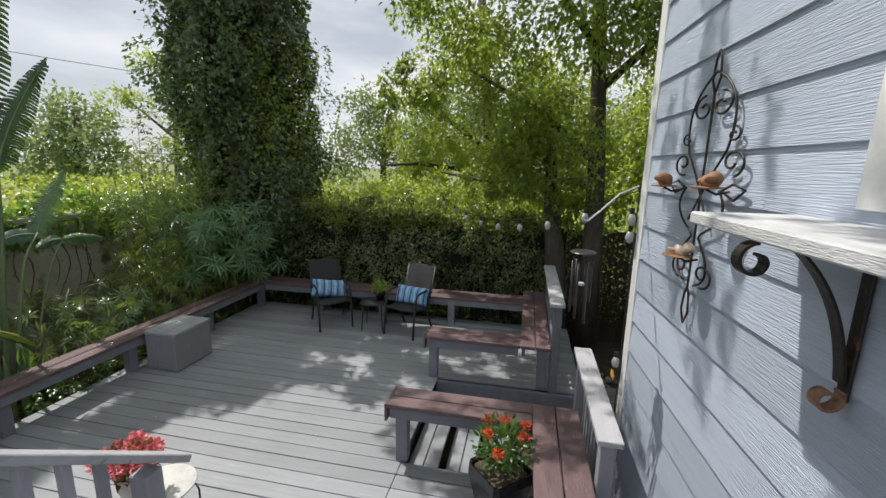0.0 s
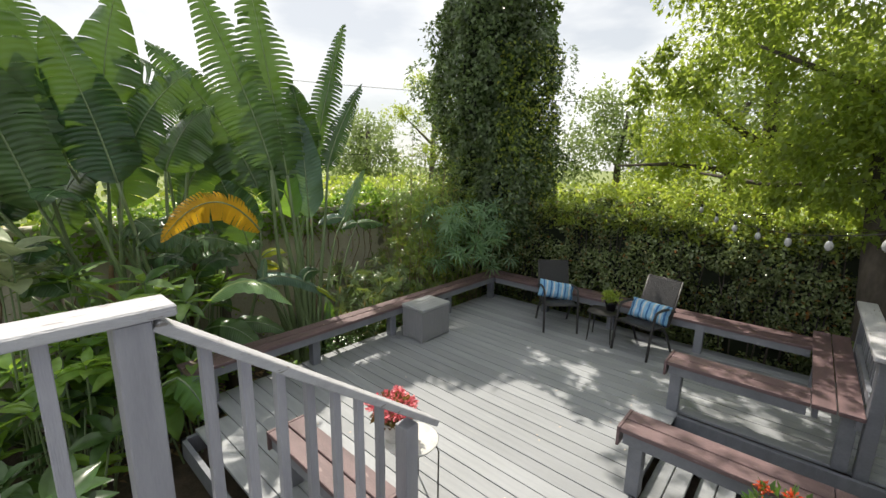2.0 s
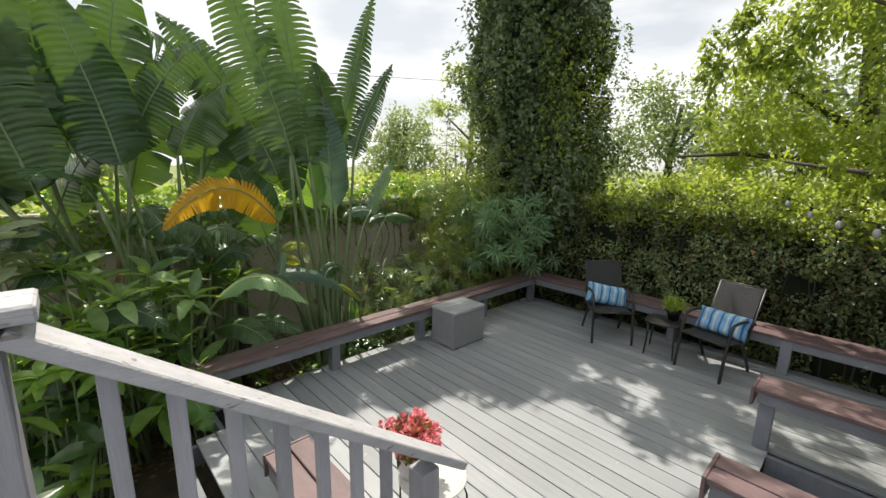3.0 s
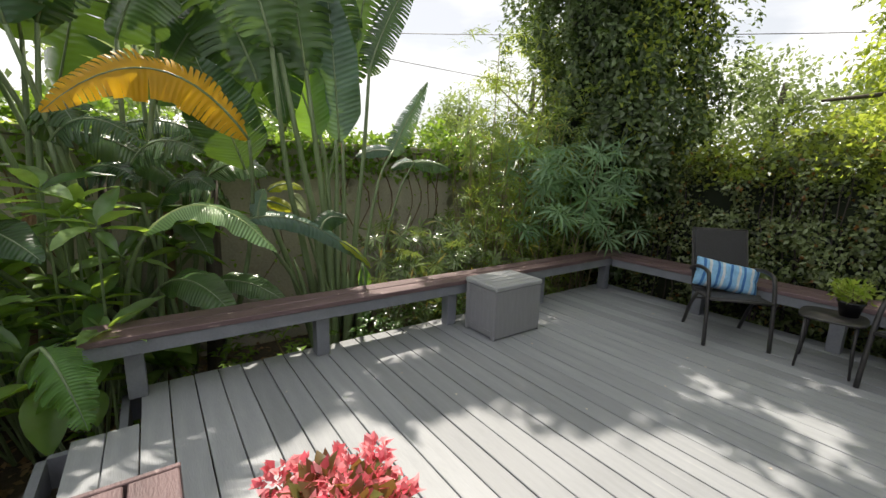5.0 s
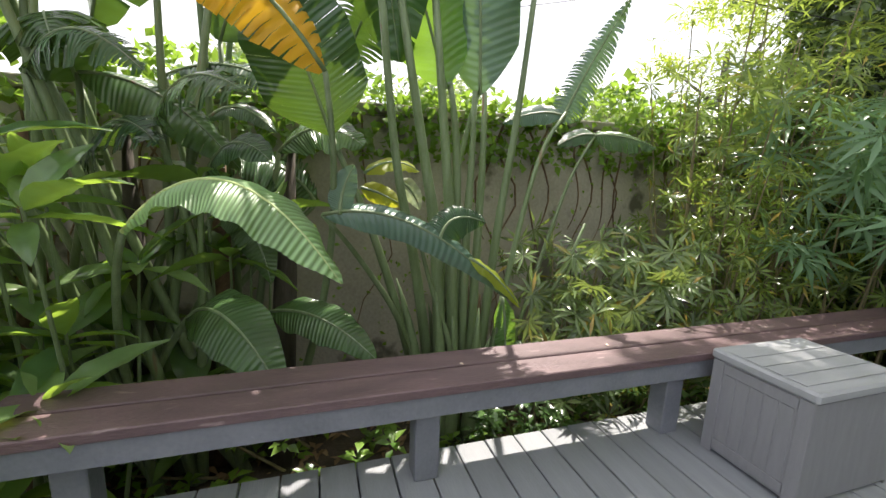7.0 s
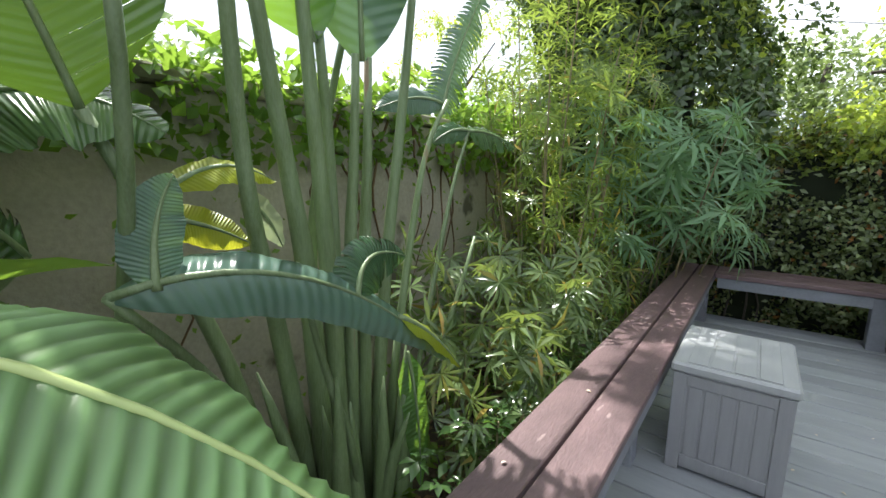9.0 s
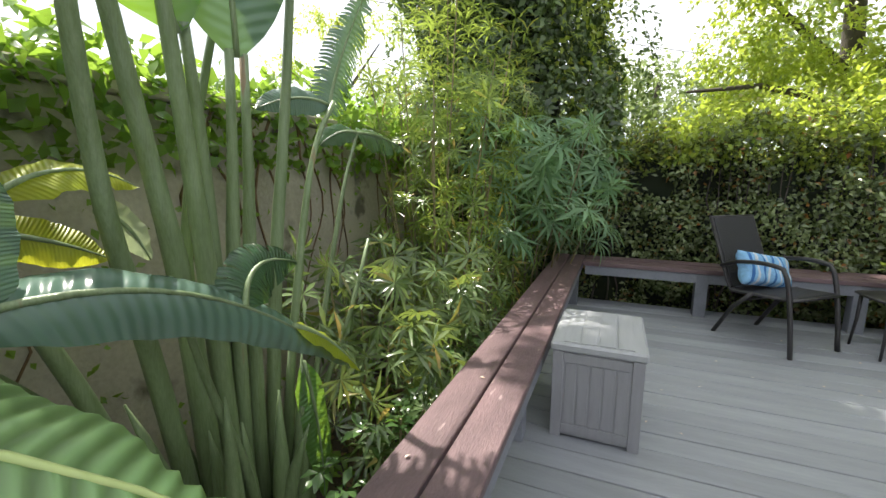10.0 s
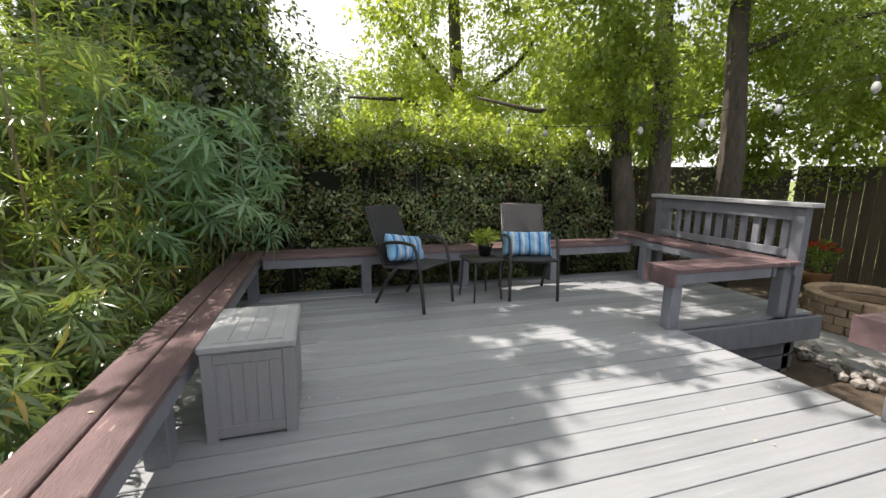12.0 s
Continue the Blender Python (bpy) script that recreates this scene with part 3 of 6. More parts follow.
def chair(x, y, rz, label):
    """Faces -y before it is turned."""
    root = thing("patio_chair", label, "chair", (x, y, 0), rz, group="chairs before the back bench")
    part("seat", beam((0, -0.24, 0.415), (0, 0.22, 0.38), 0.46, 0.022, 0.006), SLING, root, "black woven seat")
    part("backrest", beam((0, 0.21, 0.40), (0, 0.43, 0.93), 0.44, 0.022, 0.006), SLING, root, "black woven backrest")
    for s in (-1, 1):
        x = s * 0.245
        arm = curve((x, -0.29, 0), (x, -0.25, 0.40), (x, -0.20, 0.56), 8) + curve((x, -0.17, 0.62), (x, -0.05, 0.655), (x, 0.16, 0.615), 8) + [(x, 0.29, 0.56)]
        part("arm_leg", tube(arm, 0.0165, 8), DARKM, root, "dark bent metal leg and armrest", True)
        part("back_leg", tube([(x, 0.02, 0.40), (x, 0.16, 0.25), (x, 0.30, 0)], 0.016, 8), DARKM, root, smooth=True)
        part("side_tube", tube([(x * 0.94, -0.25, 0.41), (x * 0.94, 0.2, 0.375), (x * 0.94, 0.24, 0.45), (x * 0.94, 0.44, 0.94)], 0.012, 8), DARKM, root, smooth=True)
    part("front_tube", tube([(-0.235, -0.25, 0.41), (0.235, -0.25, 0.41)], 0.012, 8), DARKM, root, smooth=True)
    part("top_tube", tube([(-0.23, 0.44, 0.935), (0.23, 0.44, 0.935)], 0.012, 8), DARKM, root, smooth=True)
    part("cross_tube", tube([(-0.245, 0.1, 0.32), (0.245, 0.1, 0.32)], 0.009, 8), DARKM, root, smooth=True)
    return root


chair(1.68, 7.69, 40, "dark metal patio chair with black woven seat, turned toward the table")
chair(2.92, 7.70, -14, "dark metal patio chair with black woven seat, facing the deck")
pillow(pose(1.60, 7.79, 0.535, -22, 10, 40), "blue and white striped lumbar pillow leaning in a dark patio chair")
pillow(pose(2.95, 7.80, 0.530, -22, 0, -14), "blue and white striped lumbar pillow upright against a dark chair back")

table = thing("side_table", "small square dark metal side table with rounded corners", "table", (2.38, 7.70, 0), 8)
part("tabletop", lathe([(0.19, 0.405), (0.20, 0.412), (0.20, 0.420), (0.19, 0.425)], 32, square=0.65), DARKM, table, "dark pebbled top", True)
for a in range(4):
    c, s = math.cos(radians(45 + 90 * a)), math.sin(radians(45 + 90 * a))
    part("leg", tube([(c * 0.20, s * 0.20, 0.405), (c * 0.205, s * 0.205, 0.2), (c * 0.225, s * 0.225, 0.0)], [0.013, 0.011, 0.009], 8), DARKM, table, smooth=True)


def rosette(name, centre, radius, n, length, width, mat, parent, label="", up=0.6, kind=""):
    P, d = cloud(n, centre, radius)
    D = d + RNG.normal(size=d.shape) * 0.5 + np.array([0, 0, up])
    U = np.array([0, 0, 1.0]) + RNG.normal(size=d.shape) * 0.5
    me = leaf_mesh(name, P, D, U, length * RNG.uniform(0.6, 1.2, n), width * RNG.uniform(0.7, 1.2, n), mat)
    return part(name, me, None, parent, label, kind=kind)


def potted(name, label, category, loc, pot_profile, pot_mat, leaf_mat, size, n, ll, lw, square=0.0, bloom=None, sides=28, rz=0):
    root = thing(name, label, category, loc, rz)
    top = pot_profile[-1]
    inner = [(top[0] - 0.012, top[1]), (top[0] - 0.018, top[1] - 0.03)]
    part("pot", lathe(pot_profile + inner, sides, square=square), pot_mat, root, smooth=not square)
    part("soil", lathe([(top[0] - 0.03, top[1] - 0.032), (top[0] - 0.03, top[1] - 0.026)], sides, square=square), SOIL, root)
    h = top[1]
    for k in range(7):
        a = k * 2.4
        part("stem", tube([(0.01 * math.cos(a), 0.01 * math.sin(a), h - 0.03), (size[0] * 0.35 * math.cos(a), size[1] * 0.35 * math.sin(a), h + size[2] * 0.6), (size[0] * 0.7 * math.cos(a), size[1] * 0.7 * math.sin(a), h + size[2] * (1.2 + 0.4 * math.sin(k)))], [0.005, 0.004, 0.002], 5), CANE, root)
    rosette("foliage", (0, 0, h + size[2] * 0.8), size, n, ll, lw, leaf_mat, root)
    if bloom:
        mat, count, r, spread = bloom
        for k in range(count):
            a = k * 2.399 + 0.6
            rr = spread * math.sqrt((k + 0.5) / count)
            c = (rr * size[0] * math.cos(a), rr * size[1] * math.sin(a), h + size[2] * (1.75 - 0.5 * rr) + 0.02 * math.sin(k * 3.1))
            rosette("bloom", c, (r, r, r * 0.6), 60, r * 0.75, r * 0.5, mat, root, up=0.3)
    return root


potted("potted_plant", "small yellow-green plant in a dark plastic pot on the side table", "plant", (2.45, 7.78, 0.426),
       [(0.055, 0), (0.078, 0.10), (0.085, 0.105), (0.085, 0.12)], POTB, leafy("yellow_green_leaves", (0.16, 0.28, 0.03), (0.42, 0.48, 0.10), (0.5, 0.65, 0.1), 0.4), (0.13, 0.13, 0.09), 260, 0.055, 0.028)
potted("planter", "tall black square tapered planter with a red-flowered shrub", "planter", (4.50, 4.60, 0.0),
       [(0.10, 0), (0.115, 0.01), (0.155, 0.22), (0.175, 0.33), (0.17, 0.40)], POTB, L_IXORA, (0.19, 0.19, 0.20), 430, 0.062, 0.026, square=1.0, bloom=(RED, 6, 0.034, 1.2), sides=32, rz=42)
stool = thing("side_table", "white enamel tray table on thin black wire legs", "table", (2.45, 3.86, 0))
part("tray", lathe([(0.10, 0.44), (0.18, 0.445), (0.20, 0.47), (0.195, 0.475)], 28), POTW, stool, "white tray top", True)
for a in range(4):
    c, s = math.cos(radians(30 + 90 * a)), math.sin(radians(30 + 90 * a))
    part("leg", tube([(c * 0.12, s * 0.12, 0.435), (c * 0.19, s * 0.19, 0.44), (c * 0.205, s * 0.205, 0.40), (c * 0.205, s * 0.205, 0)], 0.006, 6), CABLE, stool)
potted("potted_plant", "pink begonia in a white glazed pot on the tray table", "plant", (2.37, 3.76, 0.476),
       [(0.05, 0), (0.07, 0.05), (0.085, 0.15), (0.09, 0.16)], POTW, leafy("begonia_leaves", (0.10, 0.05, 0.03), (0.10, 0.14, 0.04), (0.4, 0.2, 0.05), 0.35), (0.14, 0.14, 0.09), 320, 0.055, 0.038, bloom=(PINK, 20, 0.04, 1.2))


# things on the house wall; its own frame: x out of the wall is minus, y along it
def at_house(x, y, z):
    return tuple(house.matrix_basis @ Vector((x, y, z - HZ)))


HR = 3.8
win = thing("window_1", "white framed house window above the bar shelf", "", at_house(0, -2.3, 2.3), HR, kind="structure")
part("window_frame", box(-0.025, 0.02, 0.50, 0.60, 0.06, 1.5, 0.003), WHITE, win)
part("window_frame", box(-0.025, 0.02, -0.9, 0.499, 1.42, 1.5, 0.003), WHITE, win)
part("window_frame", box(-0.025, 0.02, -0.9, -0.80, 0.06, 1.419, 0.003), WHITE, win)
part("window_sash", box(-0.012, 0.015, -0.79, 0.49, 0.72, 0.76, 0.003), WHITE, win)
part("pane", box(0.0, 0.012, -0.80, 0.499, 0.06, 1.419, 0), WINDOW, win)

shelf = thing("bar_shelf", "weathered white wooden shelf on black scrolled iron brackets under the window", "shelf", at_house(-0.012, -1.62, 2.285), HR)
part("board", box(-0.32, 0.0, -1.6, 0.14, 0.0, 0.038, 0.005), SHELFW, shelf)


def spiral(c, r0, r1, a0, a1, n, plane="xz"):
    pts = []
    for i in range(n):
        t = i / (n - 1)
        a, r = a0 + (a1 - a0) * t, r0 + (r1 - r0) * t
        u, v = r * math.cos(a), r * math.sin(a)
        pts.append((c[0] + u, c[1], c[2] + v) if plane == "xz" else (c[0], c[1] + u, c[2] + v))
    return pts


def strap(points, w, t, across, bm=None):
    """A flat iron strap bent along points; w wide in the direction across, t thick."""
    bm = bm or bmesh.new()
    pts, ac, rings = [Vector(p) for p in points], Vector(across).normalized(), []
    for i, p in enumerate(pts):
        d = (pts[min(i + 1, len(pts) - 1)] - pts[max(i - 1, 0)]).normalized()
        nn = d.cross(ac).normalized()
        rings.append([bm.verts.new(p + ac * a * w / 2 + nn * b * t / 2) for a, b in ((-1, -1), (1, -1), (1, 1), (-1, 1))])
    for r, q in zip(rings, rings[1:]):
        for k in range(4):
            bm.faces.new((r[k], r[(k + 1) % 4], q[(k + 1) % 4], q[k]))
    bm.faces.new(rings[0][::-1])
    bm.faces.new(rings[-1])
    return bm


for y in (-0.16, -1.2):
    part("bracket_plate", box(-0.010, 0.0, y - 0.018, y + 0.018, -0.43, -0.001, 0.002), IRON, shelf)
    part("bracket_arm", box(-0.27, -0.011, y - 0.018, y + 0.018, -0.012, -0.001, 0.002), IRON, shelf)
    part("bracket_scroll", strap(curve((-0.19, y, -0.02), (-0.05, y, -0.14), (-0.02, y, -0.38), 14), 0.036, 0.008, (0, 1, 0)), IRON, shelf)
    part("bracket_curl", strap(spiral((-0.28, y, -0.060), 0.050, 0.018, radians(90), radians(430), 24), 0.036, 0.009, (0, 1, 0)), IRON, shelf)
    part("bracket_foot", strap(spiral((-0.048, y, -0.425), 0.042, 0.016, radians(30), radians(-300), 20), 0.036, 0.009, (0, 1, 0)), RUSTY, shelf, "rusted lower curl of the bracket")

KY = 1.75


def wide(points):
    return [(x, y * KY, z * 1.07) for x, y, z in points]


sc = thing("wall_ornament", "black wrought-iron scroll wall ornament holding shells", "wall decor", at_house(-0.03, -0.86, 2.35), HR)
for s in (-1, 1):
    outer = curve((0, 0, 0.50), (0, s * 0.16, 0.40), (0, s * 0.10, 0.18), 12) + curve((0, s * 0.09, 0.16), (0, s * 0.02, 0.05), (0, -s * 0.05, -0.12), 10)
    part("scroll", tube(wide(outer), 0.0055, 6), IRON, sc, smooth=True)
    part("scroll", tube(wide(spiral((0, s * 0.045, 0.36), 0.055, 0.012, radians(90), radians(90 - s * 420), 26, "yz")), 0.0055, 6), IRON, sc, smooth=True)
    part("scroll", tube(wide(spiral((0, s * 0.13, 0.13), 0.055, 0.012, radians(250), radians(250 + s * 420), 26, "yz")), 0.0055, 6), IRON, sc, smooth=True)
    part("scroll", tube(wide(spiral((0, s * 0.12, 0.235), 0.03, 0.008, radians(100), radians(100 - s * 400), 20, "yz")), 0.005, 6), IRON, sc, smooth=True)
    part("scroll", tube(wide(curve((0, s * 0.09, 0.02), (0, s * 0.17, -0.08), (0, s * 0.03, -0.17), 12) + curve((0, s * 0.02, -0.19), (0, s * 0.14, -0.34), (0, s * 0.03, -0.40), 12)), 0.0055, 6), IRON, sc, smooth=True)
    part("scroll", tube(wide(spiral((0, s * 0.065, -0.34), 0.055, 0.012, radians(270), radians(270 + s * 420), 26, "yz")), 0.0055, 6), IRON, sc, smooth=True)
    part("leaf_loop", tube(wide([(0, s * 0.10, 0.02), (0, s * 0.15, 0.05), (0, s * 0.20, 0.03), (0, s * 0.16, -0.01), (0, s * 0.10, 0.02)]), 0.0055, 6), IRON, sc, smooth=True)
for z in (0.50, -0.50):
    part("end_loop", tube(wide([(0, 0, z - 0.09), (0, 0.02, z - 0.03), (0, 0.012, z + 0.05), (0, 0, z + 0.08), (0, -0.012, z + 0.05), (0, -0.02, z - 0.03), (0, 0, z - 0.09)]), 0.0055, 6), IRON, sc, smooth=True)
part("stem", tube(wide([(0, 0, 0.42), (0, 0.0, -0.42)]), 0.0055, 6), IRON, sc)
for y, z in ((0.20 / KY, 0.03), (-0.24 / KY, 0.04), (-0.06 / KY, -0.26)):
    part("arm", tube(wide([(0, y, z - 0.02), (-0.05, y, z - 0.03), (-0.09, y, z - 0.012)]), 0.0055, 6), IRON, sc)
    part("cup", lathe([(0.05, 0), (0.065, 0.006), (0.06, 0.009)], 18, centre=(-0.09, y * KY, z * 1.07 - 0.01)), TERRA, sc, "small terracotta dish")


def shell(m, mat, label):
    root = thing("seashell", label, "shell")
    root.matrix_basis = m
    bm = bmesh.new()
    pts, rad = [], []
    for i in range(30):
        t = i / 29
        a = t * 15
        pts.append((-0.05 + 0.10 * t, 0.022 * (1 - t) * math.cos(a), 0.02 + 0.018 * (1 - t) * math.sin(a)))
        rad.append(0.004 + 0.022 * (1 - t) ** 0.8)
    tube(pts, rad, 8, bm)
    part("whorl", bm, mat, root, smooth=True)


for k, (y, z, mat, lab) in enumerate(((0.20, 0.032, TERRA, "brown ribbed seashell on an iron wall ornament"), (-0.24, 0.043, TERRA, "orange pointed seashell on an iron wall ornament"), (-0.06, -0.278, SHELL, "pale whelk shell on an iron wall ornament"))):
    shell(Matrix.Translation(sc.matrix_basis @ Vector((-0.09, y, z + 0.002))) @ pose(0, 0, 0, 0, 0, 70 + 40 * k), mat, lab)

# string lights, hook and chime at the corner
def bulb(x, y, z):
    root = thing("string_light", "clear glass bulb hanging from a black cable", "light bulb", (x, y, z), group="string light bulbs")
    part("socket", lathe([(0.014, 0.0), (0.015, -0.03), (0.013, -0.04)][::-1], 10), CABLE, root, "black socket")
    part("glass", lathe([(0.006, -0.125), (0.022, -0.11), (0.030, -0.085), (0.022, -0.055), (0.013, -0.042)], 14), GLASSY, root, "clear glass bulb", True)
    return root


def cable(name, a, b, sag, label, r=0.004, category="cable"):
    root = thing(name, label, category, a)
    A, B = Vector(a), Vector(b)
    part("wire", tube([A.lerp(B, t) - A - Vector((0, 0, sag * 4 * t * (1 - t))) for t in (i / 16 for i in range(17))], r, 5), CABLE, root)
    return [A.lerp(B, t) - Vector((0, 0, sag * 4 * t * (1 - t))) for t in (i / 8 for i in range(9))]


c0 = at_house(-0.03, 0.0, 2.32)
for p in cable("light_cable", c0, (3.2, 8.9, 1.92), 0.28, "black string-light cable sagging across the back corner")[1:]:
    bulb(*p)
for p in cable("light_cable", c0, (9.0, 9.2, 1.9), 0.3, "black string-light cable running toward the side fence")[1:]:
    bulb(*p)
cable("corner_cable", at_house(-0.035, -0.03, 2.35), at_house(-0.035, -0.02, 0.7), -0.02, "black cable hanging down the white corner board")
for z in (2.2, 2.08, 1.15):
    bulb(*at_house(-0.05, 0.02, z))
hook = thing("plant_hook", "pale curved metal plant hook at the house corner", "hook", (5.29, 4.99, 2.35))
part("rod", tube([(0, 0, 0), (-0.14, -0.13, -0.05), (-0.28, -0.30, -0.15), (-0.36, -0.40, -0.20), (-0.39, -0.43, -0.185), (-0.385, -0.42, -0.155)], 0.006, 6), SHELFW, hook, smooth=True)
chime = thing("wind_chime", "metal tube wind chime hanging from the pale hook", "wind chime", (4.92, 4.57, 1.96))
part("ring", lathe([(0.072, 0), (0.078, 0.004), (0.072, 0.010)], 20), DARKM, chime, "dark round top disc")
part("cord", tube([(0, 0, 0.01), (0, 0, 0.19)], 0.002, 5), CABLE, chime)
for k in range(6):
    a = k * math.pi / 3
    part("tube", tube([(0.055 * math.cos(a), 0.055 * math.sin(a), -0.05), (0.055 * math.cos(a), 0.055 * math.sin(a), -0.30 - 0.025 * k)], 0.008, 8), STEEL, chime, smooth=True)
    part("string", tube([(0.055 * math.cos(a), 0.055 * math.sin(a), -0.05), (0.055 * math.cos(a), 0.055 * math.sin(a), 0.0)], 0.001, 4), CABLE, chime)
part("clapper", lathe([(0.02, -0.2), (0.024, -0.195), (0.02, -0.185)], 12), SHELFW, chime)
cable("utility_wire", (-14, 3.0, 5.6), (3.4, 16.0, 3.9), 0.25, "thin black overhead wire above the garden wall", 0.008)
cable("utility_wire", (-1.0, -3.0, 2.64), (-1.0, 9.2, 2.56), 0.04, "thin black wire strung along the garden wall", 0.004)

# fire pit and chair on the patio
pit = thing("fire_pit", "round fire pit of stacked tan concrete blocks", "fire pit", (7.1, 6.9, GZ + 0.05))
blk = None
for row in range(4):
    for k in range(18):
        a = (k + 0.5 * (row % 2)) * math.tau / 18
        if blk is None:
            ob = part("block", box(-0.10, 0.10, -0.075, 0.075, 0, 0.098, 0.012), STONE, pit)
            blk = ob.data
        else:
            ob = part("block", blk, None, pit)
        ob.matrix_basis = pose(0.56 * math.cos(a), 0.56 * math.sin(a), row * 0.102, 0, 0, math.degrees(a) + 90)
part("ash", lathe([(0.47, 0.0), (0.46, 0.12)], 20), SOIL, pit)
pch = thing("patio_chair", "grey outdoor chair beside the fire pit", "chair", (8.2, 6.7, GZ + 0.05), 100)
part("seat", beam((0, -0.26, 0.40), (0, 0.26, 0.36), 0.55, 0.04, 0.01), SLING, pch)
part("backrest", beam((0, 0.26, 0.40), (0, 0.46, 0.95), 0.52, 0.05, 0.01), PLASL, pch, "pale grey backrest")
for x in (-0.26, 0.26):
    for y in (-0.24, 0.26):
        part("leg", tube([(x, y, 0), (x, y, 0.38)], 0.016, 8), DARKM, pch)
potted("potted_plant", "terracotta pot of orange-red flowers beside the patio fence", "plant", (8.6, 8.4, GZ), [(0.12, 0), (0.2, 0.3), (0.21, 0.32)], TERRA, L_SHRUB, (0.25, 0.25, 0.3), 300, 0.08, 0.05, bloom=(RED, 9, 0.05, 1.0))
peb = bmesh.new()
for k in range(160):
    bmesh.ops.create_icosphere(peb, subdivisions=1, radius=RNG.uniform(0.03, 0.06), matrix=pose(RNG.uniform(5.25, 6.0), RNG.uniform(5.2, 8.0), GZ + RNG.uniform(0.01, 0.06)))
part("pebbles", peb, PEBBLE, None, "grey and tan river pebbles along the house side", kind="stuff")


# foliage
def surface_leaves(n, x, y, z, spread, out, length, width, up=0.3):
    """Leaves near a wall-like surface spanning x, y, z ranges and facing out."""
    P = np.stack([RNG.uniform(*x, n), RNG.uniform(*y, n), RNG.uniform(*z, n)], 1)
    bulge = np.array([noise.noise((a * 0.9, b * 0.9, c * 0.9)) for a, b, c in P])[:, None]
    lump = np.array([noise.noise((a * 3.1, b * 3.1 + 7, c * 3.1)) for a, b, c in P])[:, None]
    P = P + np.asarray(out) * (bulge * spread + lump * spread * 0.8 + RNG.random((n, 1)) * 0.12)
    D = np.asarray(out) * 0.6 + RNG.normal(size=(n, 3)) * 0.7 + np.array([0, 0, -0.15])
    U = np.asarray(out) + np.array([0, 0, up]) + RNG.normal(size=(n, 3)) * 0.55
    return P, D, U, length * RNG.uniform(0.6, 1.25, n), width * RNG.uniform(0.7, 1.2, n)


hedge = thing("hedge", "dense jasmine hedge with small glossy leaves covering the back fence", "hedge", (2.2, 9.1, GZ))
sets = [surface_leaves(36000, (-1.4, 5.3), (9.02, 9.15), (GZ, 1.66), 0.52, (0, -1, 0), 0.064, 0.036),
        surface_leaves(8000, (-1.4, 5.0), (8.95, 9.5), (1.5, 1.75), 0.42, (0, -0.3, 1), 0.068, 0.038),
        surface_leaves(1800, (5.2, 9.0), (9.1, 9.25), (-0.1, 1.5), 0.25, (0, -1, 0), 0.06, 0.035)]
P, D, U, L, W = [np.concatenate(q) for q in zip(*sets)]
part("leaves", leaf_mesh("leaves", P - np.array([2.2, 9.1, GZ]), D, U, L, W, L_HEDGE), None, hedge, kind="stuff")
for k in range(60):
    x = RNG.uniform(-1.4, 5.2)
    pts = [(x + 0.12 * noise.noise((k, z * 1.5, 0)) - 2.2, -0.03 + 0.05 * noise.noise((k, 5, z)), z) for z in np.linspace(0, 2.1, 9)]
    part("stem", tube(pts, [0.012 - 0.001 * i for i in range(9)], 5), BARK, hedge)
# near-black sheet inside the hedge, painting the shade between its leaves
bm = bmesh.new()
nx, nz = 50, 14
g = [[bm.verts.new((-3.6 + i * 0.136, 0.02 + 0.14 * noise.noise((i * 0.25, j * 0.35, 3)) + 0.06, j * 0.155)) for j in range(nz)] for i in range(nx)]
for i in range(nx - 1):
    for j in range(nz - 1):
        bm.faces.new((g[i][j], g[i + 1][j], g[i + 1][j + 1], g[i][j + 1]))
# paler leaves along the hedge top, sun put into their colour
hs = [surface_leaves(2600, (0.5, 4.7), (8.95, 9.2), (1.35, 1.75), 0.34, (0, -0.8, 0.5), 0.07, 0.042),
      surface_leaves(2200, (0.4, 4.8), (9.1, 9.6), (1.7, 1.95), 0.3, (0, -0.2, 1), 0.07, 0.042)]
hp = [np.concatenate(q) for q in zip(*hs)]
part("sunlit_growth", leaf_mesh("sunlit_growth", hp[0] - np.array([2.2, 9.1, GZ]), *hp[1:], L_LIGHT), None, hedge, "yellow-green shoots with sunlight put into their colour", kind="stuff")
part("shaded_core", bm, leafy("core_shade", (0.012, 0.018, 0.008), (0.02, 0.03, 0.012), (0.03, 0.05, 0.01), 0.1, 0.9), hedge, kind="stuff")


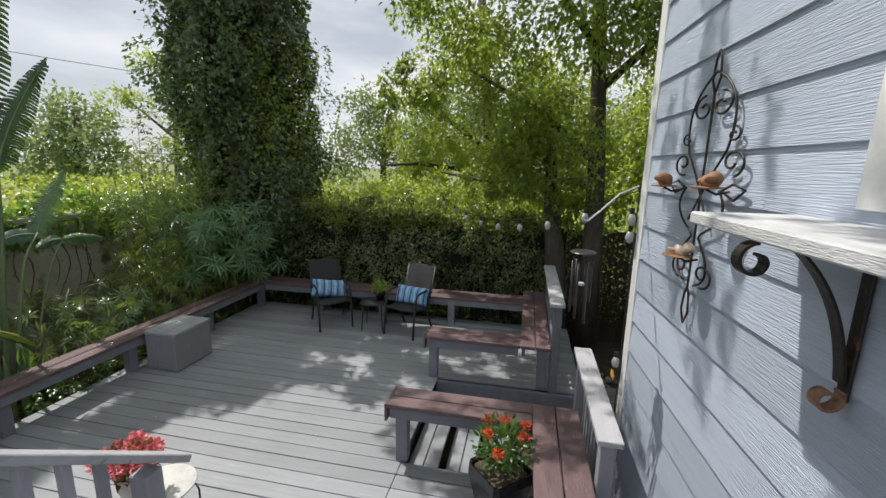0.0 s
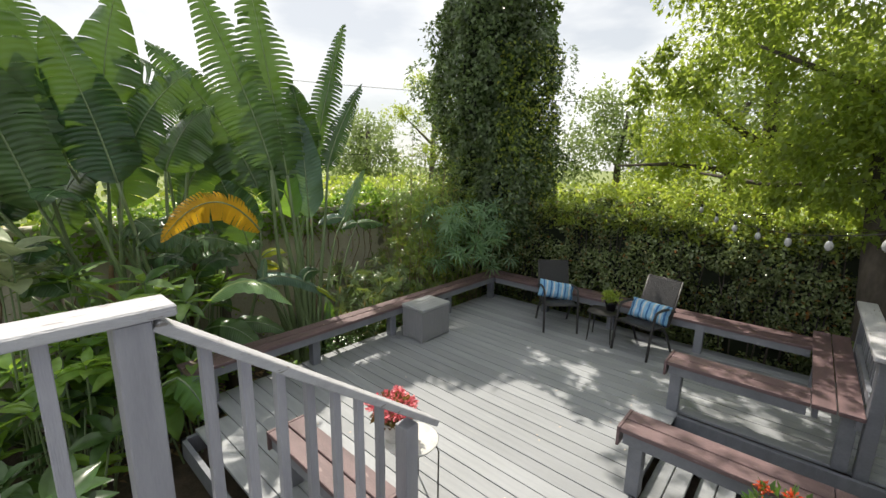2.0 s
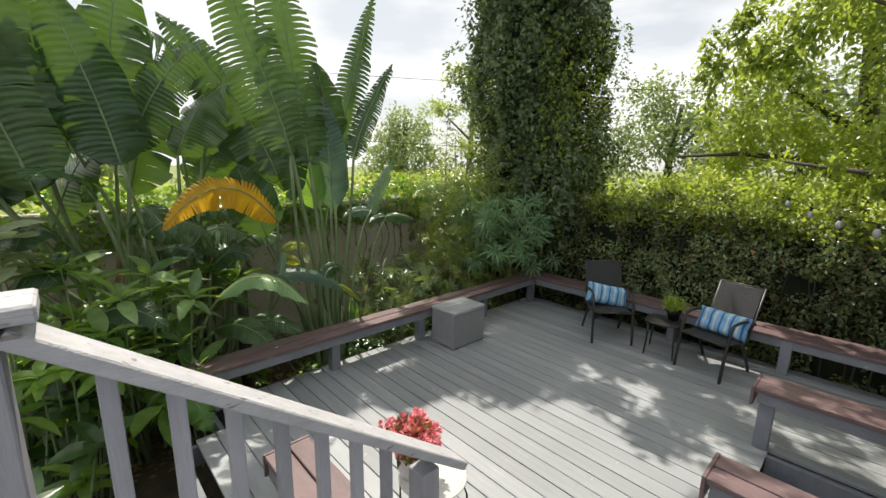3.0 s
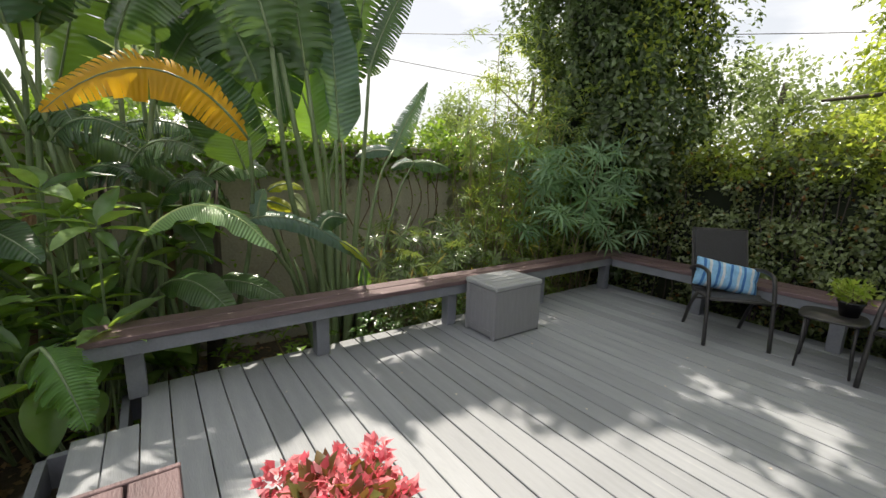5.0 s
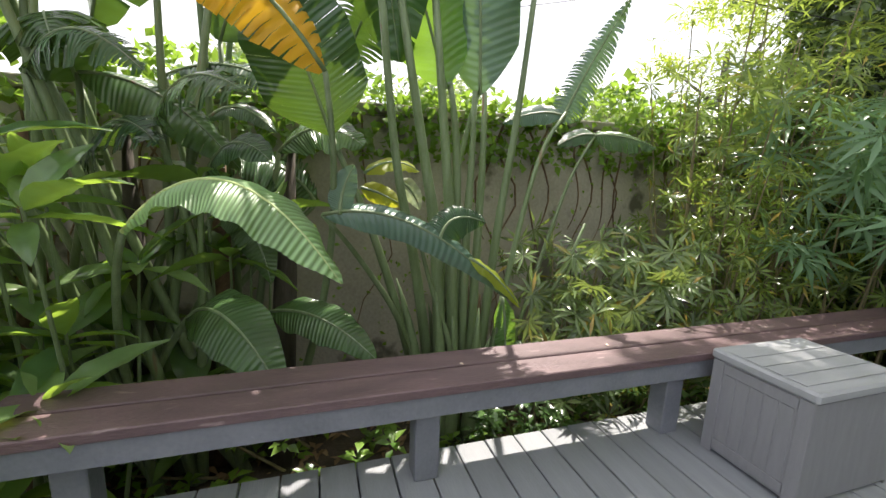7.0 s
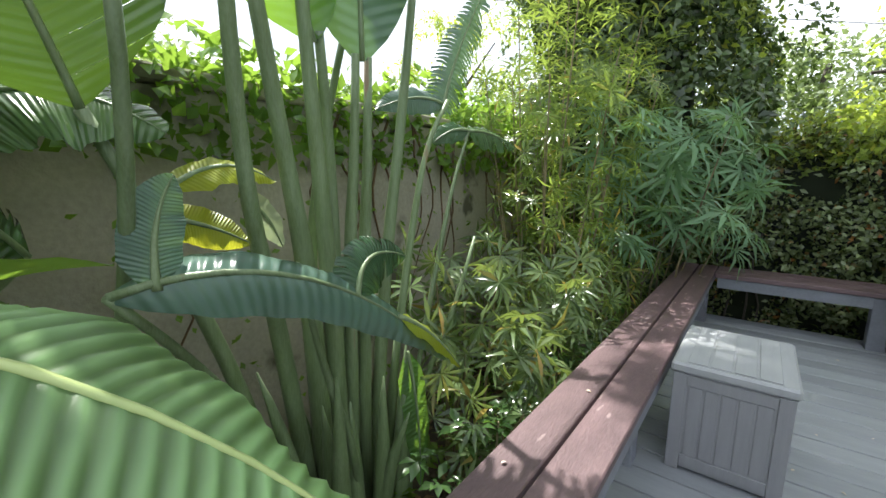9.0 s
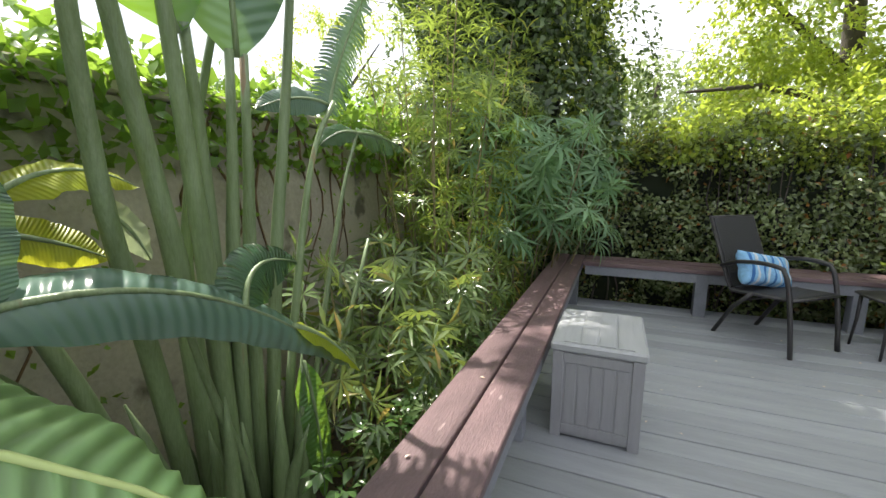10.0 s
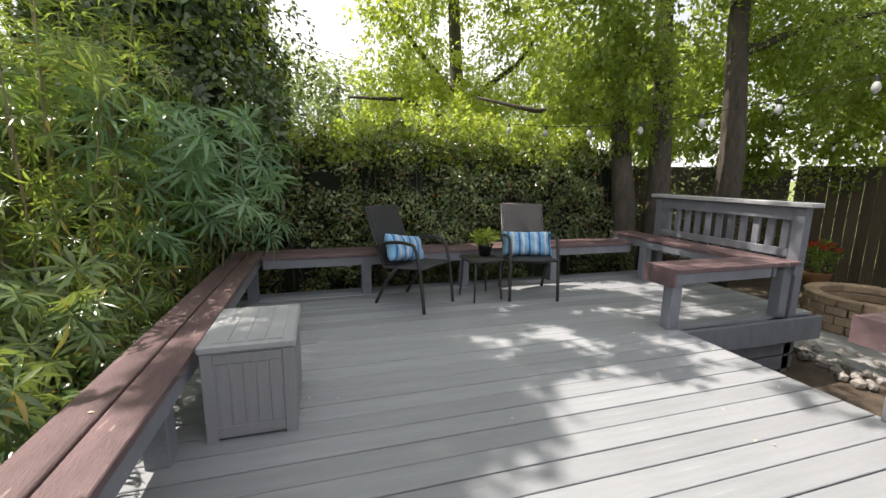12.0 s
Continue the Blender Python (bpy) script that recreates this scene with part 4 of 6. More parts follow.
def tree(name, label, category, base, trunk, trunk_r, limbs, clumps, per_clump, size, mat, bark=BARK, spread=0.6, droop=0.0):
    """trunk: points from the base; limbs: lists of points; clumps: (centre, radii)."""
    root = thing(name, label, category, base)
    b = Vector(base)
    r = [trunk_r * (1 - 0.6 * i / (len(trunk) - 1)) for i in range(len(trunk))]
    part("trunk", tube([Vector(p) - b for p in trunk], r, 12), bark, root, smooth=True)
    for pts in limbs:
        part("limb", tube([Vector(p) - b for p in pts], [trunk_r * 0.38 * (1 - 0.75 * i / (len(pts) - 1)) for i in range(len(pts))], 7), bark, root, smooth=True)
    Ps, Ds, Us = [], [], []
    for c, rad in clumps:
        k = max(1, int(per_clump * rad[0] * rad[2]))
        twigs = max(1, k // 22)
        tc, td = cloud(twigs, c, rad, 0.45)
        idx = RNG.integers(0, twigs, k)
        P = tc[idx] + RNG.normal(size=(k, 3)) * spread * 0.2 * np.mean(rad) - np.array([0, 0, droop]) * RNG.random((k, 1))
        Ps.append(P)
        Ds.append(td[idx] * 0.5 + RNG.normal(size=(k, 3)) * 0.6 + np.array([0, 0, -0.35]))
        Us.append(np.array([0, 0, 1.0]) + RNG.normal(size=(k, 3)) * 0.55)
    P, D, U = np.concatenate(Ps), np.concatenate(Ds), np.concatenate(Us)
    n = len(P)
    part("crown", leaf_mesh("crown", P - np.array(b), D, U, size[0] * RNG.uniform(0.6, 1.25, n), size[1] * RNG.uniform(0.7, 1.2, n), mat), None, root)
    return root


# ivy-clad trunk in the back left corner
ivy = thing("ivy_tree", "tall trunk thickly wrapped in dark green ivy", "tree", (-1.0, 9.6, GZ))
part("trunk", tube([(0, 0, -0.1), (0.05, 0, 2.5), (-0.05, 0.05, 5.5), (0.1, 0, 8.0)], [0.45, 0.35, 0.28, 0.12], 14), BARK, ivy, smooth=True)
n = 52000
z = RNG.uniform(0.6, 6.8, n)
a = RNG.uniform(0, math.tau, n)
prof = np.interp(z, [0.6, 2.0, 3.0, 4.2, 5.2, 6.1, 6.6], [1.70, 1.52, 1.32, 1.28, 1.34, 1.36, 0.5])
bump = np.array([noise.noise((math.cos(t) * 1.3, math.sin(t) * 1.3, h * 0.55)) for t, h in zip(a, z)])
fine = np.array([noise.noise((math.cos(t) * 4 + 9, math.sin(t) * 4, h * 1.6)) for t, h in zip(a, z)])
r = prof * (0.88 + 0.40 * bump + 0.34 * fine) - RNG.random(n) ** 2 * 0.3
out = np.stack([np.cos(a), np.sin(a), np.zeros(n)], 1)
P = out * r[:, None] + np.stack([0 * z, 0 * z, z], 1)
part("ivy_leaves", leaf_mesh("ivy_leaves", P, out * 0.4 + RNG.normal(size=(n, 3)) * 0.6 + np.array([0, 0, -0.4]), out + np.array([0, 0, 0.45]) + RNG.normal(size=(n, 3)) * 0.45, 0.10 * RNG.uniform(0.6, 1.3, n), 0.06 * RNG.uniform(0.7, 1.3, n), L_IVY), None, ivy, kind="stuff")
prof_pts = [(1.05, 0.3), (1.0, 2.0), (0.85, 3.5), (0.85, 5.0), (0.85, 6.1), (0.1, 6.5)]
# paler leaves down the ivy's +x side, painting its sunlit edge
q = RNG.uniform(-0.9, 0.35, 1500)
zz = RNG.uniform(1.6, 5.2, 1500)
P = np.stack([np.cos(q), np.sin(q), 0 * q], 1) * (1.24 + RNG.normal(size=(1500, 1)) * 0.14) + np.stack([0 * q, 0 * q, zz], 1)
part("sunlit_growth", leaf_mesh("sunlit_growth", P, RNG.normal(size=P.shape), np.array([1, 0, 0.6]) + RNG.normal(size=P.shape) * 0.5, 0.085, 0.055, L_LIGHT), None, ivy, "yellow-green shoots with sunlight put into their colour", kind="stuff")
# near-black core, painting the depth shade behind the ivy leaves
part("ivy_core", lathe([(q * 0.78, w) for q, w in prof_pts], 18), bpy.data.materials["core_shade"], ivy, smooth=True, kind="stuff")
tips = np.concatenate([np.array([[math.cos(q), math.sin(q), 0]]) * 1.35 + [[0, 0, h]] for q, h in zip(RNG.uniform(0, math.tau, 90), RNG.uniform(1.5, 5.6, 90))])
hang = np.repeat(tips, 42, 0)
t = RNG.random((len(hang), 1))
outw = unit(hang * [1, 1, 0])
P = hang + outw * (0.45 * np.sin(t * 2.6)) - np.array([0, 0, 1.0]) * t * t * 0.6 + RNG.normal(size=hang.shape) * 0.035
part("loose_sprays", leaf_mesh("loose_sprays", P, outw + RNG.normal(size=P.shape) * 0.8 - [0, 0, 0.5], np.array([0, 0, 1.0]) + RNG.normal(size=P.shape) * 0.5, 0.075, 0.042, L_IVY), None, ivy, kind="stuff")
# unseen limbs and leaf clumps, added so their shadow falls on the deck
part("limb", tube([(0, 0, 6.5), (-1.2, -0.8, 7.3), (-2.4, -1.8, 7.9)], [0.14, 0.10, 0.05], 8), BARK, ivy, smooth=True)
part("limb", tube([(0, 0, 5.4), (0.8, -0.6, 6.1), (1.7, -0.9, 6.2)], [0.10, 0.06, 0.02], 8), BARK, ivy, smooth=True)
part("limb", tube([(0, 0, 6.8), (-1.0, 0.2, 7.6), (-2.2, 0.2, 8.2)], [0.14, 0.10, 0.05], 8), BARK, ivy, smooth=True)
Ps = [cloud(int(4200 * q[0] * q[1]), c, q, 0.5)[0] for c, q in (((-1.50, -0.05, 8.4), (1.0, 1.0, 0.4)), ((-1.55, -1.6, 8.35), (0.75, 0.95, 0.3)), ((-1.25, 1.15, 8.6), (1.1, 0.8, 0.4)), ((-1.95, -2.65, 8.3), (0.4, 0.6, 0.2)), ((-2.1, -3.55, 8.3), (0.25, 0.3, 0.15)), ((-2.32, -2.1, 8.3), (0.3, 0.36, 0.15)), ((1.3, -0.75, 6.2), (0.5, 0.4, 0.2)), ((0.8, -1.1, 6.4), (0.3, 0.3, 0.15)), ((1.9, -0.9, 6.1), (0.3, 0.35, 0.15)), ((1.2, -1.7, 6.2), (0.25, 0.25, 0.12)))]
# airy clumps out of view, added to break up the sun on the deck
Ps += [cloud(300, (cx, cy, 6.6), (0.36, 0.36, 0.12), 0.5)[0] for cx, cy in ((0.3, -1.9), (0.95, -2.1), (1.45, -1.5), (0.2, -1.2), (1.0, -1.3), (1.7, -0.8))]
P = np.concatenate(Ps)
part("crown", leaf_mesh("crown", P, RNG.normal(size=P.shape), np.array([0, 0, 1.0]) + RNG.normal(size=P.shape) * 0.5, 0.13 * RNG.uniform(0.6, 1.2, len(P)), 0.08, L_IVY), None, ivy)

# trees on the right
tree("tree", "leafy broad tree with a leaning dark trunk behind the far corner", "tree", (5.6, 8.85, GZ),
     [(5.6, 8.85, GZ), (5.65, 8.85, 1.0), (5.6, 8.9, 2.5), (5.5, 9.0, 4.2), (5.4, 9.2, 6.5)], 0.19,
     [[(5.55, 8.9, 2.6), (4.7, 8.8, 3.3), (3.6, 8.6, 3.9)], [(5.5, 9, 3.6), (6.6, 8.6, 4.6), (7.6, 8.0, 5.2)], [(5.5, 9, 4.2), (4.6, 8.0, 5.0), (3.9, 7.2, 5.4)], [(5.6, 8.9, 2.2), (4.9, 9.3, 2.3), (3.9, 9.5, 2.2), (3.0, 9.6, 2.35)]],
     [((4.3, 8.7, 3.3), (0.85, 0.8, 0.9)), ((4.9, 8.5, 2.65), (0.9, 0.5, 0.75)), ((4.0, 8.8, 2.3), (0.5, 0.4, 0.4)), ((3.6, 8.9, 4.3), (0.9, 0.8, 0.7)), ((5.2, 8.2, 4.6), (1.3, 1.0, 0.9)), ((6.6, 8.6, 4.6), (1.2, 1.0, 1.1)), ((4.5, 8.2, 5.6), (1.4, 1.1, 0.8)), ((6.0, 9.0, 6.2), (1.6, 1.3, 1.0)), ((7.6, 8.3, 5.2), (1.3, 1.0, 1.0)), ((3.3, 8.2, 5.5), (0.8, 0.8, 0.6)), ((5.4, 8.9, 1.95), (0.7, 0.3, 0.5)),
      # clumps overhead, mostly out of view, added to dapple deck and house wall
      ((2.7, 8.6, 4.9), (0.7, 0.6, 0.35)), ((2.1, 8.3, 5.3), (0.6, 0.6, 0.3)), ((1.6, 8.2, 5.9), (0.8, 0.9, 0.35)), ((0.7, 7.7, 6.4), (0.5, 0.6, 0.25)), ((1.6, 7.0, 6.6), (0.7, 0.5, 0.3)), ((0.4, 7.0, 6.8), (0.4, 0.4, 0.2)), ((2.3, 7.5, 6.1), (0.6, 0.5, 0.3)), ((1.0, 6.3, 6.4), (0.35, 0.35, 0.2)), ((2.4, 6.2, 6.0), (0.5, 0.4, 0.25)), ((1.3, 5.6, 6.3), (0.3, 0.3, 0.2)), ((3.3, 5.3, 6.7), (0.55, 0.5, 0.2)), ((3.9, 4.5, 7.0), (0.5, 0.5, 0.2)), ((3.0, 4.2, 6.9), (0.35, 0.4, 0.2)), ((3.6, 6.3, 6.4), (0.5, 0.6, 0.25)), ((4.4, 5.6, 6.6), (0.5, 0.5, 0.2)), ((2.15, 9.0, 3.5), (0.14, 0.12, 0.8)), ((2.5, 9.0, 3.9), (0.3, 0.2, 0.5)), ((3.0, 8.8, 3.5), (0.4, 0.4, 0.35))],
     3500, (0.10, 0.05), L_TREE)
tree("tree", "slim tree with ivy on its trunk beside the back fence", "tree", (6.6, 8.6, GZ),
     [(6.6, 8.6, GZ), (6.7, 8.6, 1.5), (6.6, 8.7, 3.5), (6.9, 8.9, 6.0)], 0.21,
     [[(6.6, 8.7, 3.0), (7.6, 8.4, 3.4), (8.6, 8.0, 3.6)], [(6.7, 8.7, 4.0), (7.8, 9.0, 4.9)]],
     [((7.6, 8.4, 3.3), (1.1, 0.7, 0.7)), ((8.8, 8.4, 3.0), (1.2, 0.9, 0.9)), ((9.6, 7.4, 3.8), (1.3, 1.3, 1.0)), ((8.2, 9.0, 4.6), (1.3, 1.0, 1.0))], 3200, (0.09, 0.045), L_TREE)
tree("tree", "dense dark tree overhanging the side fence", "tree", (10.6, 8.0, GZ),
     [(10.6, 8.0, GZ), (10.5, 8.0, 1.8), (10.4, 8.1, 3.5), (10.3, 8.2, 6.5)], 0.22,
     [[(10.5, 8, 2.2), (9.6, 8.4, 3.0), (8.8, 8.7, 3.4)], [(10.5, 8, 2.6), (10.4, 6.8, 3.4), (10.2, 5.8, 3.8)]],
     [((9.6, 8.8, 2.3), (1.2, 0.5, 0.8)), ((7.9, 9.2, 1.9), (1.1, 0.35, 0.7)), ((8.0, 9.6, 3.4), (1.4, 0.8, 1.0)), ((10.6, 7.2, 2.6), (1.2, 1.2, 1.0)), ((11.2, 5.6, 2.6), (1.0, 1.4, 1.1)), ((10.8, 6.0, 4.6), (1.6, 1.6, 1.2)), ((9.4, 8.8, 5.4), (1.8, 1.2, 1.2)), ((10.9, 8.2, 1.4), (0.9, 0.9, 0.8)), ((6.6, 9.5, 2.4), (0.9, 0.4, 0.8))], 2600, (0.12, 0.065), L_TREE)
tree("tree", "gnarled brown trunk close to the back fence", "tree", (5.15, 8.9, GZ),
     [(5.15, 8.9, GZ), (5.1, 8.9, 0.8), (4.98, 8.95, 1.8), (4.8, 9.0, 3.4)], 0.21, [], [((4.6, 9.0, 2.2), (0.5, 0.4, 0.4))], 2600, (0.09, 0.045), L_TREE)
tree("tree", "spreading tree with bare dark limbs over the back hedge", "tree", (3.6, 12.5, GZ),
     [(3.6, 12.5, GZ), (3.7, 12.4, 2.0), (3.5, 12.2, 4.0), (3.3, 12.0, 6.5)], 0.2,
     [[(3.7, 12.4, 1.9), (3.0, 11.6, 2.4), (2.2, 11.0, 2.5), (1.3, 10.8, 2.45)], [(3.6, 12.3, 2.6), (4.6, 11.6, 3.4), (5.2, 11.2, 4.4)], [(3.6, 12.3, 2.8), (2.6, 11.8, 3.6), (1.9, 11.6, 4.4)]],
     [((2.4, 11.4, 3.0), (1.0, 0.7, 0.7)), ((3.6, 11.6, 2.6), (1.1, 0.7, 0.8)), ((4.8, 11.4, 3.9), (1.3, 0.9, 1.0)), ((3.2, 11.8, 4.9), (1.3, 0.9, 0.9)), ((1.9, 11.4, 2.3), (0.6, 0.5, 0.4)), ((5.8, 11.5, 2.6), (1.2, 0.8, 0.9)), ((7.2, 11.5, 3.4), (1.4, 0.8, 1.4)), ((1.6, 10.6, 1.9), (0.8, 0.4, 0.35)), ((3.0, 10.2, 1.95), (0.9, 0.4, 0.4)), ((4.6, 10.4, 1.9), (0.8, 0.4, 0.4)), ((2.0, 11.2, 3.9), (0.8, 0.6, 0.5)), ((8.6, 12.0, 3.0), (1.4, 0.8, 1.4))], 2900, (0.10, 0.055), L_LIGHT)
tree("tree", "airy pale tree with flat spreading branches beyond the wall", "tree", (-7.5, 14.5, GZ),
     [(-7.5, 14.5, GZ), (-7.3, 14.4, 2.5), (-7.0, 14.2, 4.5)], 0.16,
     [[(-7.3, 14.4, 2.4), (-6.0, 13.8, 3.4), (-4.6, 13.6, 3.6)], [(-7.2, 14.3, 3.2), (-8.6, 14, 4.4)], [(-7.2, 14.3, 3.4), (-5.6, 14, 4.8)], [(-7.3, 14.4, 2.0), (-5.6, 13.8, 2.5), (-4.2, 13.6, 2.6)]],
     [((-5.8, 13.8, 3.7), (1.5, 0.7, 0.22)), ((-4.6, 13.6, 2.7), (0.9, 0.5, 0.2)), ((-8.6, 14, 4.5), (1.3, 0.7, 0.3)), ((-5.6, 14, 5.0), (1.4, 0.7, 0.3)), ((-7.2, 14.2, 5.6), (1.4, 0.7, 0.3)), ((-6.9, 14, 2.9), (1.0, 0.5, 0.3))], 1500, (0.13, 0.06), L_LIGHT)
k = 0
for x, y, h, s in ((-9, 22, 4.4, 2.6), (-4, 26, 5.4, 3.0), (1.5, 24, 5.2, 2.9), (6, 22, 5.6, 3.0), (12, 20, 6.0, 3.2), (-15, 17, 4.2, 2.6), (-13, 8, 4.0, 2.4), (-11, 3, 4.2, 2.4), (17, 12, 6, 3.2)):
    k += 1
    tree("tree", "distant broadleaf tree beyond the garden, haze put into its pale leaves", "tree", (x, y, GZ), [(x, y, GZ), (x, y, h * 0.5), (x + 0.3, y, h)], 0.25,
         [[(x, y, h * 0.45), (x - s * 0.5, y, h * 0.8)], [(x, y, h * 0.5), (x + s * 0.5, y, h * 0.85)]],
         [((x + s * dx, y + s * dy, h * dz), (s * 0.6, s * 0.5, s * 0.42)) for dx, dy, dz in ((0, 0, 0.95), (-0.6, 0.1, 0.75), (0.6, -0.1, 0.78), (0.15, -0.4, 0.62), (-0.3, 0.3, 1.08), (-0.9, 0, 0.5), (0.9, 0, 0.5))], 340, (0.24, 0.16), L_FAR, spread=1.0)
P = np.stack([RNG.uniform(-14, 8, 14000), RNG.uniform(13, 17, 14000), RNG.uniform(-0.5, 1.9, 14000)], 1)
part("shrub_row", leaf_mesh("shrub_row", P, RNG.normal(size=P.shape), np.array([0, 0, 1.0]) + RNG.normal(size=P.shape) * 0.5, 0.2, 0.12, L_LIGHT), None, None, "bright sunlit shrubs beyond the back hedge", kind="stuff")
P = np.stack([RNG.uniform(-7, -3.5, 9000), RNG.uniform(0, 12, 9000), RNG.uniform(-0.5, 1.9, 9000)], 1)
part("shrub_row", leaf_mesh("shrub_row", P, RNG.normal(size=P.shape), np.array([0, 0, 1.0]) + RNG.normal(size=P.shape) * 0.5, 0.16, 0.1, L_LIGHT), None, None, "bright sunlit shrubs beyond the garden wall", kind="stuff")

fv = thing("fence_vine", "leafy creeper over the side fence", "vine", (10.8, 6.5, 1.0))
P, D, U, L, W = surface_leaves(5200, (9.0, 9.1), (0, 6.8), (-0.1, 1.75), 0.3, (-1, 0, 0), 0.09, 0.06)
P = np.stack([9.2 + (9.3 - 2.7) * 0 + (P[:, 1]) * 0.49 + (P[:, 0] - 9.05), 9.2 - P[:, 1] * 0.95, P[:, 2]], 1)
keep = np.array([noise.noise((a * 0.8, b * 0.8, c * 0.9)) > -0.05 + 0.25 * (1.0 - c) for a, b, c in P])
part("leaves", leaf_mesh("leaves", (P - [10.8, 6.5, 1.0])[keep], D[keep], U[keep], L[keep], W[keep], L_TREE), None, fv, kind="stuff")
star = thing("star_ornament", "small orange star hanging on the corner cable", "ornament", at_house(-0.07, 0.0, 0.98), HR)
bm = bmesh.new()
ring = [bm.verts.new((0, (0.05 if k % 2 else 0.022) * math.cos(k * math.pi / 5), (0.05 if k % 2 else 0.022) * math.sin(k * math.pi / 5))) for k in range(10)]
tips = [bm.verts.new((-0.014, 0, 0)), bm.verts.new((0.014, 0, 0))]
for k in range(10):
    bm.faces.new((ring[k], ring[(k + 1) % 10], tips[0]))
    bm.faces.new((ring[(k + 1) % 10], ring[k], tips[1]))
part("body", bm, material("amber_glass", (0.75, 0.40, 0.06), 0.3, scale=20, bump=0.0), star)
part("cord", tube([(0, 0, 0.045), (0.03, 0, 0.12)], 0.002, 4), CABLE, star)

# vines on the garden wall
wall_vine = thing("wall_vine", "green creeper spilling over the top of the stucco wall", "vine", (-1.55, 4, 1.6))
o = np.array([-1.55, 4, 1.6])
sets = [surface_leaves(5200, (-1.9, -1.5), (-2, 9.2), (1.62, 1.86), 0.14, (0.4, 0, 1), 0.085, 0.065),
        surface_leaves(2600, (-1.58, -1.5), (-2, 9.2), (1.30, 1.68), 0.12, (1, 0, 0.2), 0.085, 0.065),
        surface_leaves(900, (-1.60, -1.55), (-2, 9.2), (-0.3, 1.4), 0.05, (1, 0, 0), 0.05, 0.03)]
P, D, U, L, W = [np.concatenate(q) for q in zip(*sets)]
part("leaves", leaf_mesh("leaves", P - o, D, U, L, W, L_SHRUB), None, wall_vine, kind="stuff")
for k in range(46):
    y0 = RNG.uniform(-1, 9)
    zz = np.linspace(1.65, RNG.uniform(-0.4, 0.9), 12)
    part("stem", tube([(-1.592 - o[0], y0 + 0.35 * noise.noise((k * 3.1, q * 1.4, 1)) - o[1], q - o[2]) for q in zz], [0.009 - 0.0005 * i for i in range(12)], 4), DRY, wall_vine)


def big_leaf(parent, name, p0, p1, p2, width, mat, torn=0.0, segs=30, side=(0, 0, 1), cup=0.25, seed=0, ribs=0):
    """A banana-like blade along a bent midrib; torn opens gaps between its strips."""
    rnd = random.Random(seed)
    spine = curve(p0, p1, p2, segs + 1)
    bm = bmesh.new()
    uv = bm.loops.layers.uv.new("UVMap")
    up = Vector(side).normalized()
    solid = 0.3 if torn > 0.3 else 0.0
    sweep = 0.2 if torn > 0.3 else 0.36

    def across(t, f, sgn, lift=0.0):
        """The point at t along the midrib and f of the way out to the margin."""
        x = min(max(t, 0.0), 1.0) * segs
        i = min(int(x), segs - 1)
        a, d = spine[i].lerp(spine[i + 1], x - i), (spine[min(i + 2, segs)] - spine[max(i - 1, 0)]).normalized()
        s = d.cross(up).normalized() * sgn
        nrm = s.cross(d) * sgn
        w = width / 2 * min(1.0, (max(t, 0.004) / 0.16) ** 0.55) * min(1.0, (max(1 - t, 0.004) / 0.45) ** 0.62)
        wave = 0.035 * width * f * f * math.sin(t * 17 + seed + sgn) + 0.02 * width * f * math.sin(t * 41 + seed * 2)
        wave += ribs and 0.0045 * math.sin(math.tau * ribs * (t + 0.05 * f)) * math.sin(math.pi * min(f, 0.9))
        droop = Vector((0, 0, 0.45 * w * max(0.0, f - 0.35) ** 1.5)) if torn > 0.3 else Vector()
        return a + s * w * f * (1 - 0.12 * cup * f) + d * sweep * w * f - nrm * (w * cup * f * f - wave - lift * width * max(0.0, f - solid)) - droop

    for sgn in (1, -1):
        lift = 0.0
        for i in range(segs):
            step = 2 if torn > 0.6 else 3
            first, last = (1, 1) if torn > 0.6 else (i % step == 0, (i + 1) % step == 0)
            if i % step == 0:
                lift = rnd.uniform(-0.22, 0.22) * torn if torn > 0.3 else 0.0
            gap = torn * 0.24 * rnd.uniform(0.4, 1.5)
            cols = [[bm.verts.new(across((i + g) / segs, f, sgn, lift)) for g in (gap * first * max(0.0, f - solid) * 1.4, 1 - gap * last * max(0.0, f - solid) * 1.4)] for f in (0, 0.3, 0.65, 1.0)]
            for j in range(3):
                fc = bm.faces.new((cols[j][0], cols[j][1], cols[j + 1][1], cols[j + 1][0]))
                for lp, (uu, vv) in zip(fc.loops, ((i, j), (i + 1, j), (i + 1, j + 1), (i, j + 1))):
                    lp[uv].uv = (uu / segs * 2, vv / 30)
    bmesh.ops.remove_doubles(bm, verts=bm.verts, dist=0.0006)
    return part(name, bm, mat, parent, smooth=True)


def blade(parent, p0, p1, p2, width, mat=None, torn=0.0, seed=0, side=(0, 0, 1), cup=0.25, ribs=0):
    leaf = big_leaf(parent, "leaf", p0, p1, p2, width, mat or L_BIG, torn, ribs * 4 or (40 if torn > 0.6 else 30 if torn else 26), side, cup, seed, ribs)
    pts = curve(p0, p1, p2, 14)
    part("midrib", tube(pts, [0.011 - 0.0007 * i for i in range(14)], 6), RIB if ribs else STALK, leaf, smooth=True)
    return leaf


def petiole(parent, a, m, b, r0=0.035, r1=0.016, mat=None):
    return part("petiole", tube(curve(a, m, b, 12), [r0 + (r1 - r0) * i / 11 for i in range(12)], 9), mat or STALK, parent, smooth=True)


# giant bird of paradise by the wall
BX, BY = -0.82, 4.95
bop = thing("bird_of_paradise", "tall bird of paradise with long bare stalks and torn leaves", "plant", (BX, BY, GZ))
